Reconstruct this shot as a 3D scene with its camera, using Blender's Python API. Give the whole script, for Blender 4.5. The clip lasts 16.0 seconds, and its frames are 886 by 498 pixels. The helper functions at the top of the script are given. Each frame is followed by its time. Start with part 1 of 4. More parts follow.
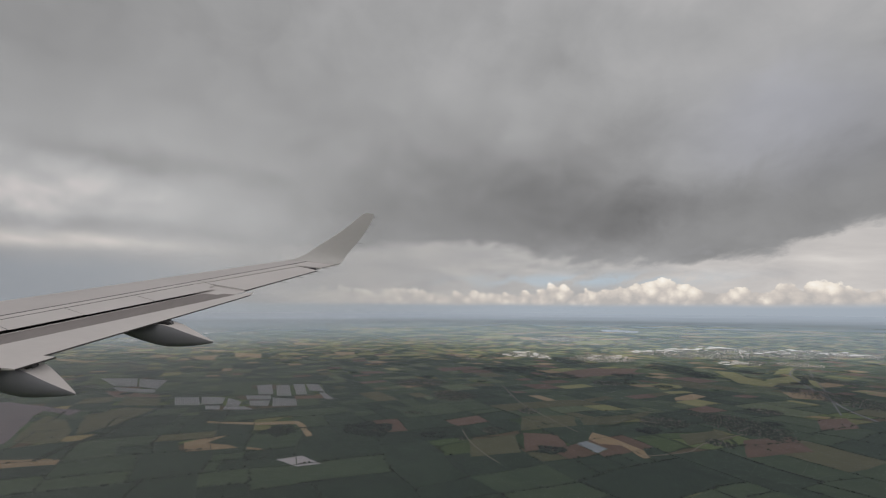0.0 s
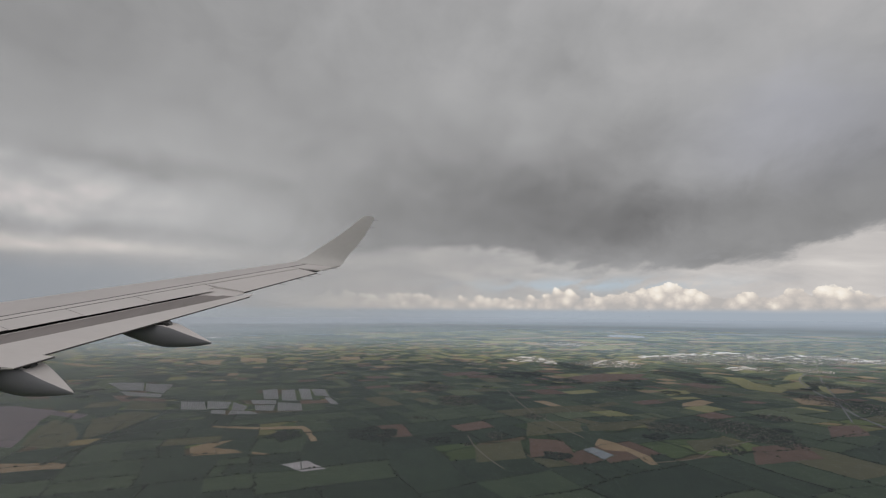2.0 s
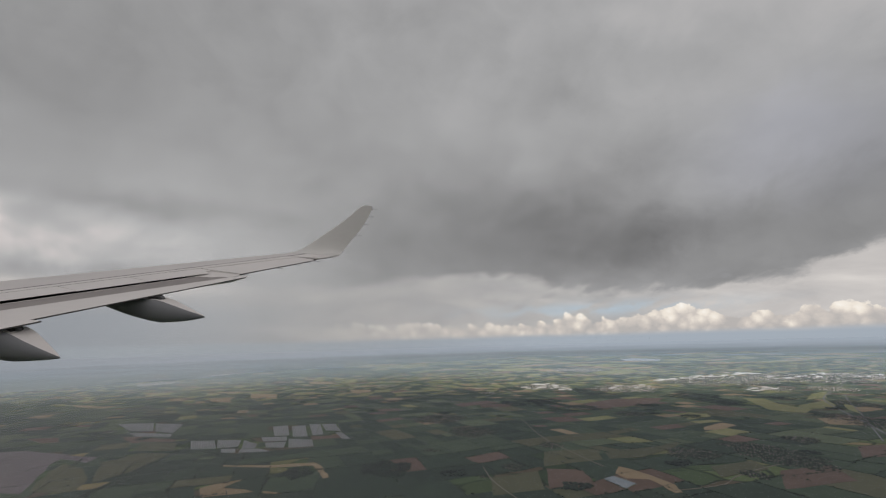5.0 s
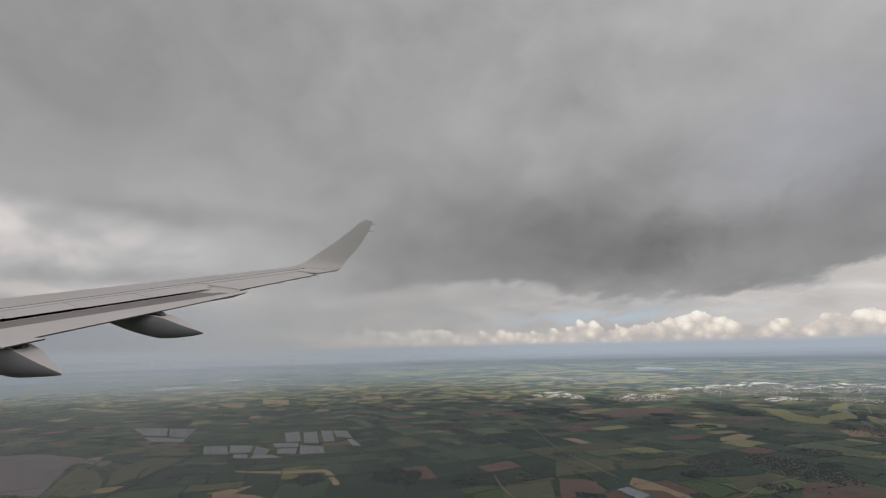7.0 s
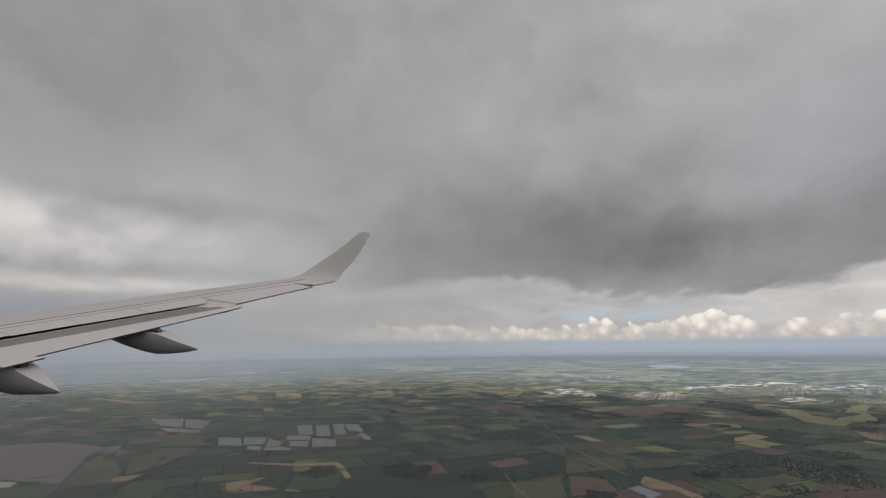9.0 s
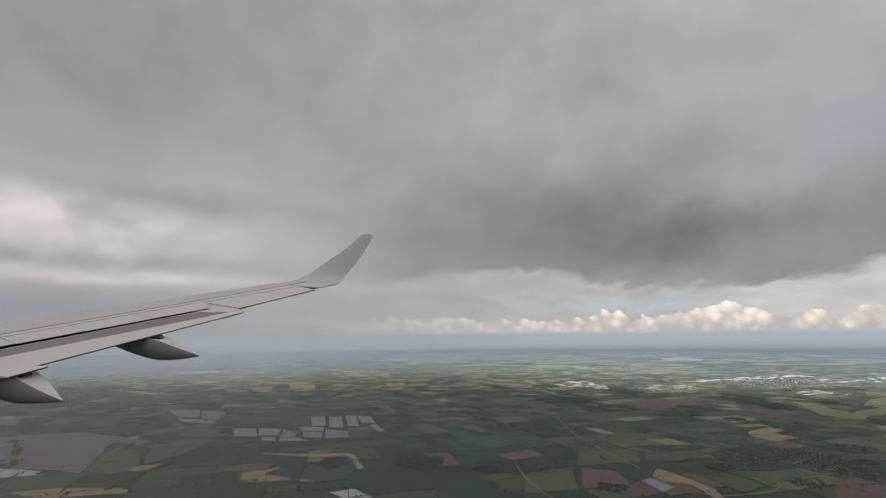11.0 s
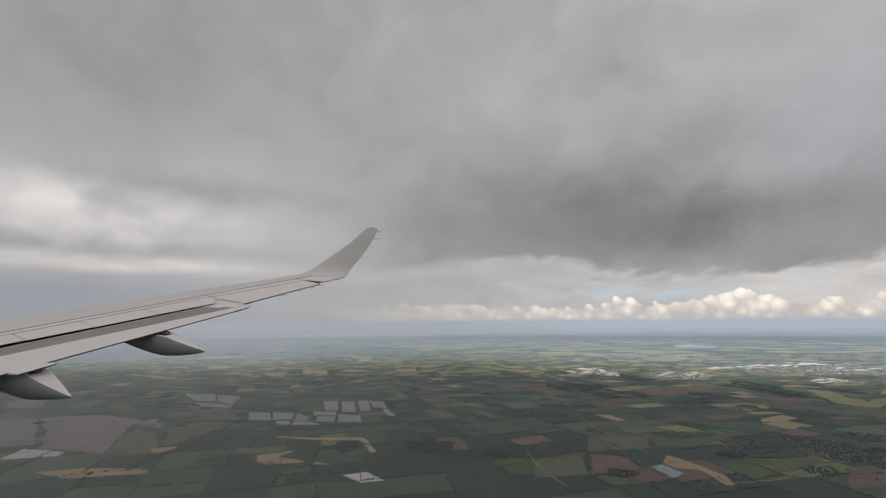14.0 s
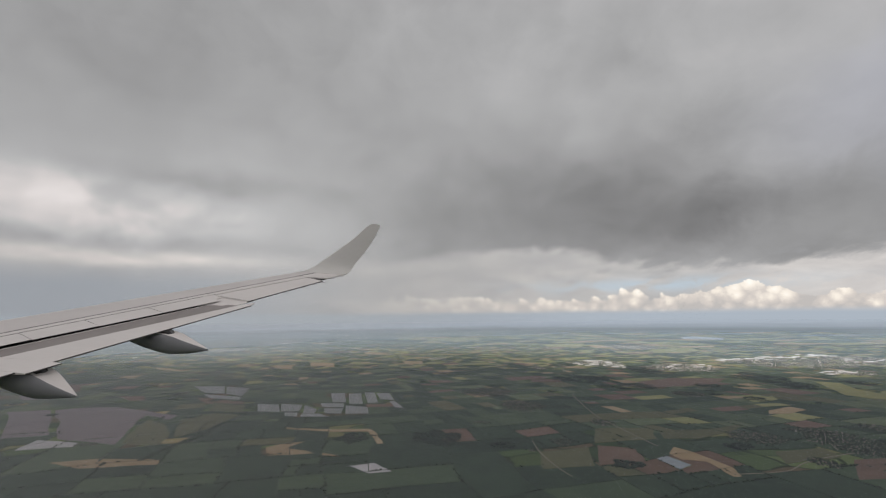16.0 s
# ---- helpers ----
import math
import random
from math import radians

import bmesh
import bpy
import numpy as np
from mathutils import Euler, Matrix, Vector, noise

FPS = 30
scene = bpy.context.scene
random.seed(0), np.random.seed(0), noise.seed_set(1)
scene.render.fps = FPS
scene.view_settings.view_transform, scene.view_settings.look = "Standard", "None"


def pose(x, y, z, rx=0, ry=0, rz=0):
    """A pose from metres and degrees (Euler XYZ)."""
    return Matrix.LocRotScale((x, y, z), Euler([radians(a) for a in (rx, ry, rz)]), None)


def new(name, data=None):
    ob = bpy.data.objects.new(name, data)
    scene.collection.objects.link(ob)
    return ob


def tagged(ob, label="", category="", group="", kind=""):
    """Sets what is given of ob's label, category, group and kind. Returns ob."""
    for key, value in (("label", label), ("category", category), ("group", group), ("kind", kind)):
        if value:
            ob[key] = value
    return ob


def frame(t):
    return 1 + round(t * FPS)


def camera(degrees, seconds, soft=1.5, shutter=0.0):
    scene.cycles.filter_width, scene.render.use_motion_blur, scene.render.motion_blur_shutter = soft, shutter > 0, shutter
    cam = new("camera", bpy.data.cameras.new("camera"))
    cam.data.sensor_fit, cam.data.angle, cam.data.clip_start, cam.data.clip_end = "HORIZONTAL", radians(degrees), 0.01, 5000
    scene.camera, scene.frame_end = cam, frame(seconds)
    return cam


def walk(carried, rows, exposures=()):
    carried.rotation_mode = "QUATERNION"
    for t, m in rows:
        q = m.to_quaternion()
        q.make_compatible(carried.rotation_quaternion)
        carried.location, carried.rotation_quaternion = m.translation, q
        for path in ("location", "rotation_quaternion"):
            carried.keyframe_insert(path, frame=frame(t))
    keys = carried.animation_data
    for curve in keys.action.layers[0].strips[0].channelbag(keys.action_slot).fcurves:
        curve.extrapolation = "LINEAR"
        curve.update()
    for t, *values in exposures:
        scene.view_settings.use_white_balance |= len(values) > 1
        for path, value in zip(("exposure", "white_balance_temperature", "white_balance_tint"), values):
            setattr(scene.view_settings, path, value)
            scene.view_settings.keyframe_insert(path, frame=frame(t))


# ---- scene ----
# ---- camera and its way ----
cam = camera(88.3, 16.0, soft=1.2)
ROWS = [
    # seconds, x, y, z, yaw, pitch, roll
    (0.0, -0.761, -0.036, 100.388, -3.78, 7.58, -0.35),
    (0.5, -0.676, -0.094, 100.436, -3.55, 7.65, -0.65),
    (1.0, -0.641, -0.106, 100.450, -3.37, 7.66, -0.66),
    (1.5, -0.596, -0.130, 100.442, -3.27, 7.86, -0.62),
    (2.0, -0.614, -0.062, 100.327, -3.12, 8.17, -0.39),
    (2.5, -0.674, 0.111, 100.019, -3.11, 8.53, 0.16),
    (3.0, -0.712, 0.267, 99.715, -3.05, 9.01, 0.72),
    (3.5, -0.643, 0.317, 99.477, -2.95, 9.61, 1.21),
    (4.0, -0.594, 0.399, 99.184, -2.78, 10.45, 1.47),
    (6.5, -0.125, 0.100, 99.415, -1.08, 12.58, 1.26),
    (7.0, -0.078, 0.102, 99.420, -0.76, 12.63, 1.22),
    (7.5, 0.018, 0.056, 99.476, -0.38, 12.62, 1.13),
    (8.0, 0.173, -0.042, 99.579, 0.00, 12.59, 1.00),
    (8.5, 0.294, -0.096, 99.673, 0.41, 12.44, 0.85),
    (9.0, 0.383, -0.145, 99.815, 0.81, 12.11, 0.52),
    (11.5, 0.617, -0.113, 100.103, 2.46, 10.91, 0.50),
    (12.0, 0.642, -0.125, 100.172, 2.68, 10.54, 0.35),
    (12.5, 0.707, -0.148, 100.235, 2.98, 10.29, 0.33),
    (13.0, 0.719, -0.132, 100.242, 3.16, 10.03, 0.35),
    (13.5, 0.716, -0.108, 100.244, 3.36, 9.80, 0.35),
    (14.0, 0.750, -0.096, 100.243, 3.59, 9.59, 0.38),
    (14.5, 0.755, -0.080, 100.243, 3.74, 9.36, 0.41),
    (15.0, 0.800, -0.102, 100.287, 3.89, 9.16, 0.39),
    (15.5, 0.816, -0.104, 100.324, 4.06, 8.95, 0.36),
    (16.0, 0.840, -0.090, 100.344, 4.34, 8.67, 0.53),
]
walk(cam, [(t, pose(x, y, z, 0, 0, yaw) @ pose(0, 0, 0, pitch, 0, 0) @ pose(0, 0, 0, 0, roll, 0) @ pose(0, 0, 0, 90, 0, 0))
           for t, x, y, z, yaw, pitch, roll in ROWS],
     exposures=[(0.0, 0.0), (4.0, 0.0), (8.0, 0.02), (12.5, 0.13), (16.0, 0.18)])

# ---- node helpers ----
class Tree:
    """Short hand for building a node tree."""

    def __init__(self, tree):
        self.t = tree
        self.t.nodes.clear()

    def node(self, kind):
        return self.t.nodes.new(kind)

    def put(self, socket, v):
        if isinstance(v, bpy.types.NodeSocket):
            self.t.links.new(v, socket)
        elif isinstance(v, (tuple, list)) and len(v) == 3 and socket.type == "RGBA":
            socket.default_value = (*v, 1)
        else:
            socket.default_value = v

    def m(self, op, a, b=0.0, c=0.0, clamp=False):
        n = self.node("ShaderNodeMath")
        n.operation, n.use_clamp = op, clamp
        for s, v in zip(n.inputs, (a, b, c)):
            self.put(s, v)
        return n.outputs[0]

    def add(self, a, b): return self.m("ADD", a, b)
    def sub(self, a, b): return self.m("SUBTRACT", a, b)
    def mul(self, a, b): return self.m("MULTIPLY", a, b)

    def step(self, v, lo, hi):
        """0 at lo, 1 at hi, smooth."""
        n = self.node("ShaderNodeMapRange")
        n.interpolation_type = "SMOOTHSTEP"
        for k, x in enumerate((v, lo, hi, 0.0, 1.0)):
            self.put(n.inputs[k], x)
        return n.outputs[0]

    def bell(self, v, mid, wide):
        d = self.mul(self.sub(v, mid), 1.0 / wide)
        return self.m("EXPONENT", self.mul(self.mul(d, d), -1.0))

    def vec(self, x, y, z=0.0):
        n = self.node("ShaderNodeCombineXYZ")
        for s, v in zip(n.inputs, (x, y, z)):
            self.put(s, v)
        return n.outputs[0]

    def split(self, v):
        n = self.node("ShaderNodeSeparateXYZ")
        self.put(n.inputs[0], v)
        return n.outputs

    def noise(self, v, scale, detail=6.0, rough=0.55, warp=0.0, dims="3D"):
        n = self.node("ShaderNodeTexNoise")
        n.noise_dimensions = dims
        self.put(n.inputs["Vector"], v)
        self.put(n.inputs["Scale"], scale)
        self.put(n.inputs["Detail"], detail)
        self.put(n.inputs["Roughness"], rough)
        self.put(n.inputs["Distortion"], warp)
        return n.outputs[0]

    def voronoi(self, v, scale, feature="F1", out="Distance", smooth=None, dims="3D"):
        n = self.node("ShaderNodeTexVoronoi")
        n.feature, n.voronoi_dimensions = feature, dims
        self.put(n.inputs["Vector"], v)
        self.put(n.inputs["Scale"], scale)
        if smooth is not None:
            self.put(n.inputs["Smoothness"], smooth)
        return n.outputs[out]

    def mix(self, f, a, b, blend="MIX"):
        n = self.node("ShaderNodeMix")
        n.data_type, n.blend_type = "RGBA", blend
        self.put(n.inputs[0], f)
        self.put(n.inputs[6], a)
        self.put(n.inputs[7], b)
        return n.outputs[2]

    def ramp(self, f, stops):
        n = self.node("ShaderNodeValToRGB")
        e = n.color_ramp.elements
        while len(e) < len(stops):
            e.new(0.5)
        for k, (p, c) in zip(e, stops):
            k.position, k.color = p, (*c, 1)
        self.put(n.inputs[0], f)
        return n.outputs[0]

    def out(self, shader, kind="ShaderNodeOutputMaterial"):
        self.t.links.new(shader, self.node(kind).inputs[0])


# ---- sky: a low grey cloud deck, open along the horizon ----
SUN_HEIGHT, SUN_SIDE = 42.0, 28.0  # degrees up; degrees from straight behind the first view, to its right
world = bpy.data.worlds.new("sky")
scene.world = world
world.use_nodes = True
w = Tree(world.node_tree)
dx, dy, dz = w.split(w.node("ShaderNodeTexCoord").outputs["Generated"])
az = w.m("ARCTAN2", dx, dy)
el = w.m("ARCSINE", dz)
up = w.m("MAXIMUM", dz, 0.0)
lift = w.add(up, 0.24)
deck = w.vec(w.m("DIVIDE", dx, lift), w.m("DIVIDE", dy, lift), 0.0)
skyv = w.vec(az, w.mul(el, 1.6), 0.0)
broad = w.sub(w.noise(skyv, 1.7, 3, 0.5, 0.3), 0.5)
lump = w.sub(w.noise(w.vec(az, w.mul(el, 1.25), 4.0), 4.2, 5, 0.52, 0.5), 0.5)
small = w.sub(w.noise(w.vec(w.add(az, w.mul(lump, 0.12)), w.mul(el, 1.3), 9.0), 11.0, 6, 0.55, 0.4), 0.5)
over = w.sub(w.noise(deck, 1.1, 4, 0.5, 0.25), 0.5)
rag = w.sub(w.noise(w.vec(az, w.mul(el, 1.4), 7.0), 5.5, 7, 0.56, 0.4), 0.5)
wisp = w.sub(w.noise(w.vec(w.add(az, w.mul(el, -0.8)), w.mul(el, 2.2), 13.0), 15.0, 6, 0.56, 0.3), 0.5)
# the deck's grey, lumpy from below
grey = w.add(0.340, w.add(w.mul(broad, 0.10), w.mul(over, 0.10)))
grey = w.add(grey, w.add(w.mul(lump, 0.120), w.mul(small, 0.070)))
grey = w.add(grey, w.mul(w.step(az, 0.0, 0.8), w.mul(w.step(el, 0.24, 0.5), 0.075)))
grey = w.sub(grey, w.mul(w.step(az, -0.25, -0.8), w.mul(w.step(el, 0.28, 0.42), 0.035)))
darkel = w.add(el, w.add(w.mul(rag, 0.15), w.mul(broad, 0.10)))
band = w.mul(w.bell(darkel, 0.205, 0.095), w.mul(w.step(az, -0.55, 0.15), w.sub(1.0, w.mul(w.step(az, 0.75, 1.1), 0.6))))
grey = w.sub(grey, w.mul(band, 0.126))
band = w.mul(w.bell(darkel, 0.31, 0.10), w.bell(az, 0.05, 0.45))
grey = w.sub(grey, w.mul(band, 0.045))
# folds hanging from the deck: paler creases, darker bellies
fold = w.voronoi(w.vec(w.add(az, w.mul(lump, 0.35)), w.add(w.mul(el, 2.3), w.mul(rag, 0.4)), 2.0), 4.2, "SMOOTH_F1", "Distance", 0.9)
grey = w.add(grey, w.mul(w.sub(fold, 0.42), w.mul(w.step(az, -0.3, 0.6), 0.13)))
# the lit gap over the wing, with dark rags above and a dark bar below it
gapn = w.step(w.noise(w.vec(w.mul(az, 1.5), w.mul(el, 2.0), 1.0), 4.6, 7, 0.58, 0.5), 0.30, 0.68)
glow = w.mul(w.mul(w.bell(w.add(el, w.add(w.mul(rag, 0.11), w.mul(small, 0.06))), 0.198, 0.052), w.bell(az, -0.76, 0.30)), w.add(0.35, w.mul(gapn, 0.9)))
grey = w.add(grey, w.mul(glow, 0.25))
rags = w.mul(w.bell(w.add(el, w.mul(rag, 0.09)), 0.268, 0.020), w.bell(az, -0.56, 0.20))
grey = w.sub(grey, w.mul(rags, 0.075))
rags = w.mul(w.bell(w.add(el, w.mul(rag, 0.05)), 0.143, 0.015), w.step(az, -0.25, -0.6))
grey = w.sub(grey, w.mul(rags, 0.060))
grey = w.add(grey, w.mul(w.step(el, 0.66, 1.3), 0.42))
grey = w.add(grey, w.mul(w.step(dy, 0.1, -0.8), 0.30))  # brighter round the veiled sun, behind
deckcol = w.mix(1.0, w.mix(w.step(grey, 0.36, 0.60), (1.0, 0.997, 1.01), (1.05, 0.985, 0.97)), w.vec(grey, grey, grey), "MULTIPLY")
# a violet-blue thinning to the right
thin = w.mul(w.bell(az, 0.74, 0.16), w.bell(w.add(el, w.mul(rag, 0.18)), 0.335, 0.085))
deckcol = w.mix(w.mul(thin, 0.40), deckcol, (0.40, 0.41, 0.48))
# under the deck's ragged edge: a paler far layer
edge = w.add(0.118, w.add(w.mul(w.bell(az, 0.06, 0.15), 0.030), w.mul(w.step(az, 0.66, 0.86), 0.035)))
edge = w.sub(edge, w.mul(w.bell(az, 0.45, 0.18), 0.024))
edge = w.add(edge, w.add(w.mul(rag, 0.085), w.mul(wisp, 0.060)))
soft = w.sub(0.022, w.mul(w.step(az, -0.2, 0.2), 0.008))
under = w.mul(w.step(w.sub(edge, el), w.mul(soft, -0.6), soft), w.step(az, -0.62, -0.08))
pale_n = w.noise(w.vec(w.mul(az, 1.3), w.mul(el, 4.0), 11.0), 5.0, 6, 0.55, 0.3)
pale = w.ramp(pale_n, [(0.25, (0.39, 0.385, 0.39)), (0.55, (0.49, 0.475, 0.465)), (0.8, (0.62, 0.585, 0.56))])
dull = w.ramp(pale_n, [(0.25, (0.31, 0.31, 0.315)), (0.55, (0.38, 0.37, 0.365)), (0.8, (0.48, 0.455, 0.44))])
rich = w.ramp(pale_n, [(0.25, (0.46, 0.44, 0.435)), (0.55, (0.61, 0.58, 0.56)), (0.8, (0.78, 0.74, 0.70))])
pale = w.mix(w.step(az, 0.35, 0.75), w.mix(w.step(az, -0.25, 0.40), dull, pale), rich)
col = w.mix(w.mul(under, 0.94), deckcol, pale)
# torn scraps of the deck hanging before it
scrap = w.mul(w.step(w.noise(w.vec(az, w.mul(el, 2.3), 31.0), 12.0, 7, 0.60, 0.4), 0.52, 0.72), w.bell(el, 0.098, 0.028))
col = w.mix(w.mul(w.mul(scrap, w.mul(w.step(az, -0.05, 0.25), w.step(az, 0.75, 0.6))), 0.75), col, (0.30, 0.30, 0.31))
# a bright slit far off, left
slit_n = w.step(w.noise(w.vec(w.mul(az, 2.2), w.mul(el, 6.0), 21.0), 3.4, 6, 0.6, 0.3), 0.28, 0.60)
slit = w.mul(w.bell(w.add(el, w.mul(rag, 0.030)), 0.113, 0.013), w.step(az, -0.28, -0.62))
col = w.mix(w.mul(slit, w.add(0.40, w.mul(slit_n, 0.6))), col, (0.62, 0.575, 0.55))
# blue-grey distance below it
west = w.mul(w.step(w.add(el, w.mul(rag, 0.03)), 0.105, 0.060), w.step(az, -0.20, -0.62))
col = w.mix(w.mul(west, 0.75), col, (0.265, 0.29, 0.325))
# blue breaks behind the heaps
blue = w.mul(w.bell(el, 0.062, 0.014), w.bell(az, 0.36, 0.22))
col = w.mix(w.mul(blue, w.step(wisp, -0.1, 0.1)), col, (0.44, 0.51, 0.57))
# cumulus heaps standing in a row on a level base
heap_h = w.noise(w.vec(az, 0.0, 2.0), 9.0, 3, 0.55)
heap_b = w.noise(w.vec(az, w.mul(el, 1.2), 4.0), 24.0, 8, 0.64, 0.2)
puff = w.voronoi(w.vec(w.add(az, w.mul(w.sub(heap_b, 0.5), 0.012)), w.mul(el, 1.05), 0.0), 48.0, "SMOOTH_F1", "Distance", 0.18)
heap_t = w.add(0.031, w.mul(w.step(heap_h, 0.36, 0.70), 0.024))
heap_t = w.add(heap_t, w.mul(w.bell(az, 0.505, 0.055), 0.029))
heap_t = w.add(heap_t, w.mul(w.bell(az, 0.345, 0.035), 0.012))
heap_t = w.add(heap_t, w.mul(w.step(az, 0.60, 0.95), 0.010))
heap_t = w.add(heap_t, w.add(w.mul(w.sub(heap_b, 0.5), 0.036), w.mul(w.sub(0.45, puff), 0.016)))
heap = w.mul(w.step(w.sub(heap_t, el), -0.001, 0.003), w.step(w.add(el, w.mul(w.sub(heap_b, 0.5), 0.006)), 0.006, 0.014))
heap = w.mul(heap, w.step(az, -0.30, 0.10))
lit = w.add(w.mul(heap_b, 0.75), w.mul(w.sub(0.5, puff), 0.42))
lit = w.add(lit, w.mul(w.sub(el, 0.024), 6.0))
heapcol = w.ramp(lit, [(0.22, (0.47, 0.445, 0.43)), (0.40, (0.62, 0.565, 0.52)), (0.58, (0.87, 0.795, 0.70)), (0.80, (1.0, 0.955, 0.885))])
far_heap = w.mix(w.step(az, -0.05, 0.42), w.mix(0.55, heapcol, (0.47, 0.44, 0.42)), heapcol)
col = w.mix(w.mul(heap, 0.92), col, far_heap)
# haze on the horizon and below it
haze = w.mix(w.step(az, -0.35, 0.35), (0.310, 0.338, 0.370), (0.365, 0.412, 0.470))
col = w.mix(w.step(w.add(el, w.mul(rag, 0.008)), 0.019, 0.004), col, haze)
ground_side = w.mix(w.step(el, -0.06, -0.25), col, (0.05, 0.06, 0.05))
bg = w.node("ShaderNodeBackground")
w.put(bg.inputs[0], ground_side)
bg.inputs[1].default_value = 1.0
w.out(bg.outputs[0], "ShaderNodeOutputWorld")

sun = new("sun", bpy.data.lights.new("sun", "SUN"))
sun.data.energy, sun.data.angle, sun.data.color = 5.0, radians(3.5), (1.0, 0.955, 0.885)
sun.matrix_world = pose(0, 0, 3000, 0, 0, SUN_SIDE) @ pose(0, 0, 0, 90 - SUN_HEIGHT, 0, 0)

# ---- materials ----
def material(name):
    mat = bpy.data.materials.new(name)
    mat.use_nodes = True
    return mat, Tree(mat.node_tree)


def surface(name, colour, rough=0.6, vary=0.25, size=1.0, fine=8.0, metal=0.0, bump=0.0, island=0.0, coat=0.0, stretch=(1, 1, 1)):
    """A plain surface with stains and grain: colour varies by `vary` at `size` metres and at a `fine` times smaller scale."""
    mat, n = material(name)
    place = n.node("ShaderNodeMapping")
    n.put(place.inputs[0], n.node("ShaderNodeTexCoord").outputs["Object"])
    place.inputs["Scale"].default_value = stretch
    v = place.outputs[0]
    a = n.noise(v, 1.0 / size, 4, 0.55, 0.2)
    b = n.noise(v, fine / size, 5, 0.6)
    f = n.add(n.mul(a, 0.62), n.mul(b, 0.38))
    if island:
        f = n.add(f, n.mul(n.sub(n.node("ShaderNodeNewGeometry").outputs["Random Per Island"], 0.5), island))
    lo, hi = [tuple(min(1, c * k) for c in colour) for k in (1 - vary, 1 + vary)]
    bsdf = n.node("ShaderNodeBsdfPrincipled")
    n.put(bsdf.inputs["Base Color"], n.ramp(f, [(0.28, lo), (0.72, hi)]))
    n.put(bsdf.inputs["Roughness"], n.add(rough - 0.06, n.mul(b, 0.12)))
    bsdf.inputs["Metallic"].default_value = metal
    bsdf.inputs["Coat Weight"].default_value = coat
    if bump:
        k = n.node("ShaderNodeBump")
        k.inputs["Strength"].default_value = bump
        k.inputs["Distance"].default_value = size * 0.05
        n.put(k.inputs["Height"], b)
        n.put(bsdf.inputs["Normal"], k.outputs[0])
    n.out(bsdf.outputs[0])
    return mat


def crop(name, colour, second, lines=0.5, turn=0.0):
    """A field: two tones in patches, drill lines, fine grain; each one a little different."""
    mat, n = material(name)
    geo = n.node("ShaderNodeNewGeometry")
    v = geo.outputs["Position"]
    x, y, z = n.split(v)
    rnd = n.node("ShaderNodeObjectInfo").outputs["Random"]
    isl = geo.outputs["Random Per Island"]
    f = n.add(n.mul(n.noise(v, 0.05, 4, 0.6, 0.5), 0.7), n.mul(n.noise(v, 0.9, 4, 0.6), 0.3))
    along = n.add(n.mul(x, math.cos(turn)), n.mul(y, math.sin(turn)))
    wave = n.m("SINE", n.add(n.mul(along, 2.6), n.mul(f, 3.0)))
    f = n.add(f, n.mul(wave, 0.05 * lines))
    f = n.add(f, n.mul(n.sub(n.m("FRACT", n.add(rnd, n.mul(isl, 7.31))), 0.5), 0.30))
    bsdf = n.node("ShaderNodeBsdfPrincipled")
    n.put(bsdf.inputs["Base Color"], n.ramp(f, [(0.25, colour), (0.75, second)]))
    bsdf.inputs["Roughness"].default_value = 0.9
    bsdf.inputs["Specular IOR Level"].default_value = 0.2
    n.out(bsdf.outputs[0])
    return mat


CROPS = {
    "deep_green": crop("deep_green_crop", (0.020, 0.033, 0.022), (0.035, 0.054, 0.034)),
    "green": crop("green_crop", (0.036, 0.056, 0.033), (0.058, 0.082, 0.046), turn=0.7),
    "pasture": crop("pasture", (0.056, 0.078, 0.042), (0.095, 0.120, 0.064), 0.1),
    "olive": crop("olive_crop", (0.060, 0.066, 0.036), (0.092, 0.094, 0.052), turn=1.2),
    "tan": crop("stubble", (0.185, 0.135, 0.078), (0.270, 0.205, 0.125), turn=0.4),
    "brown": crop("ploughed_soil", (0.084, 0.058, 0.042), (0.132, 0.092, 0.070), 0.8, turn=1.0),
    "purple": crop("grey_violet_soil", (0.103, 0.087, 0.092), (0.148, 0.127, 0.132), 0.4, turn=0.2),
    "bright": crop("yellow_green_crop", (0.135, 0.142, 0.058), (0.215, 0.208, 0.092), turn=0.5),
    "cover": crop("pale_crop_cover", (0.264, 0.253, 0.259), (0.348, 0.338, 0.348), 0.3),
}
FILM = surface("polythene_film", (0.185, 0.187, 0.195), 0.45, 0.18, 6.0, 12)
LEAVES = surface("hedge_leaves", (0.020, 0.031, 0.017), 0.9, 0.45, 3.0, 6, island=0.6)
WOOD_LEAVES = surface("wood_leaves", (0.017, 0.028, 0.018), 0.9, 0.45, 4.0, 6, island=0.6)
ROOFS = surface("roof_tiles", (0.16, 0.125, 0.11), 0.85, 0.5, 8.0, 9, island=0.9)
HOUSE_WALL = surface("house_walls", (0.30, 0.265, 0.225), 0.85, 0.35, 8.0, 9, island=0.8)
TOWN_ROOFS = surface("pale_town_roofs", (0.46, 0.42, 0.38), 0.8, 0.5, 9.0, 9, island=1.2)
SHEET_ROOF = surface("pale_sheet_roof", (0.62, 0.61, 0.59), 0.5, 0.2, 12.0, 8, island=0.4)
ASPHALT = surface("asphalt", (0.12, 0.118, 0.115), 0.85, 0.25, 5.0, 9)
TRACK = surface("bare_track", (0.17, 0.145, 0.105), 0.9, 0.3, 5.0, 9)
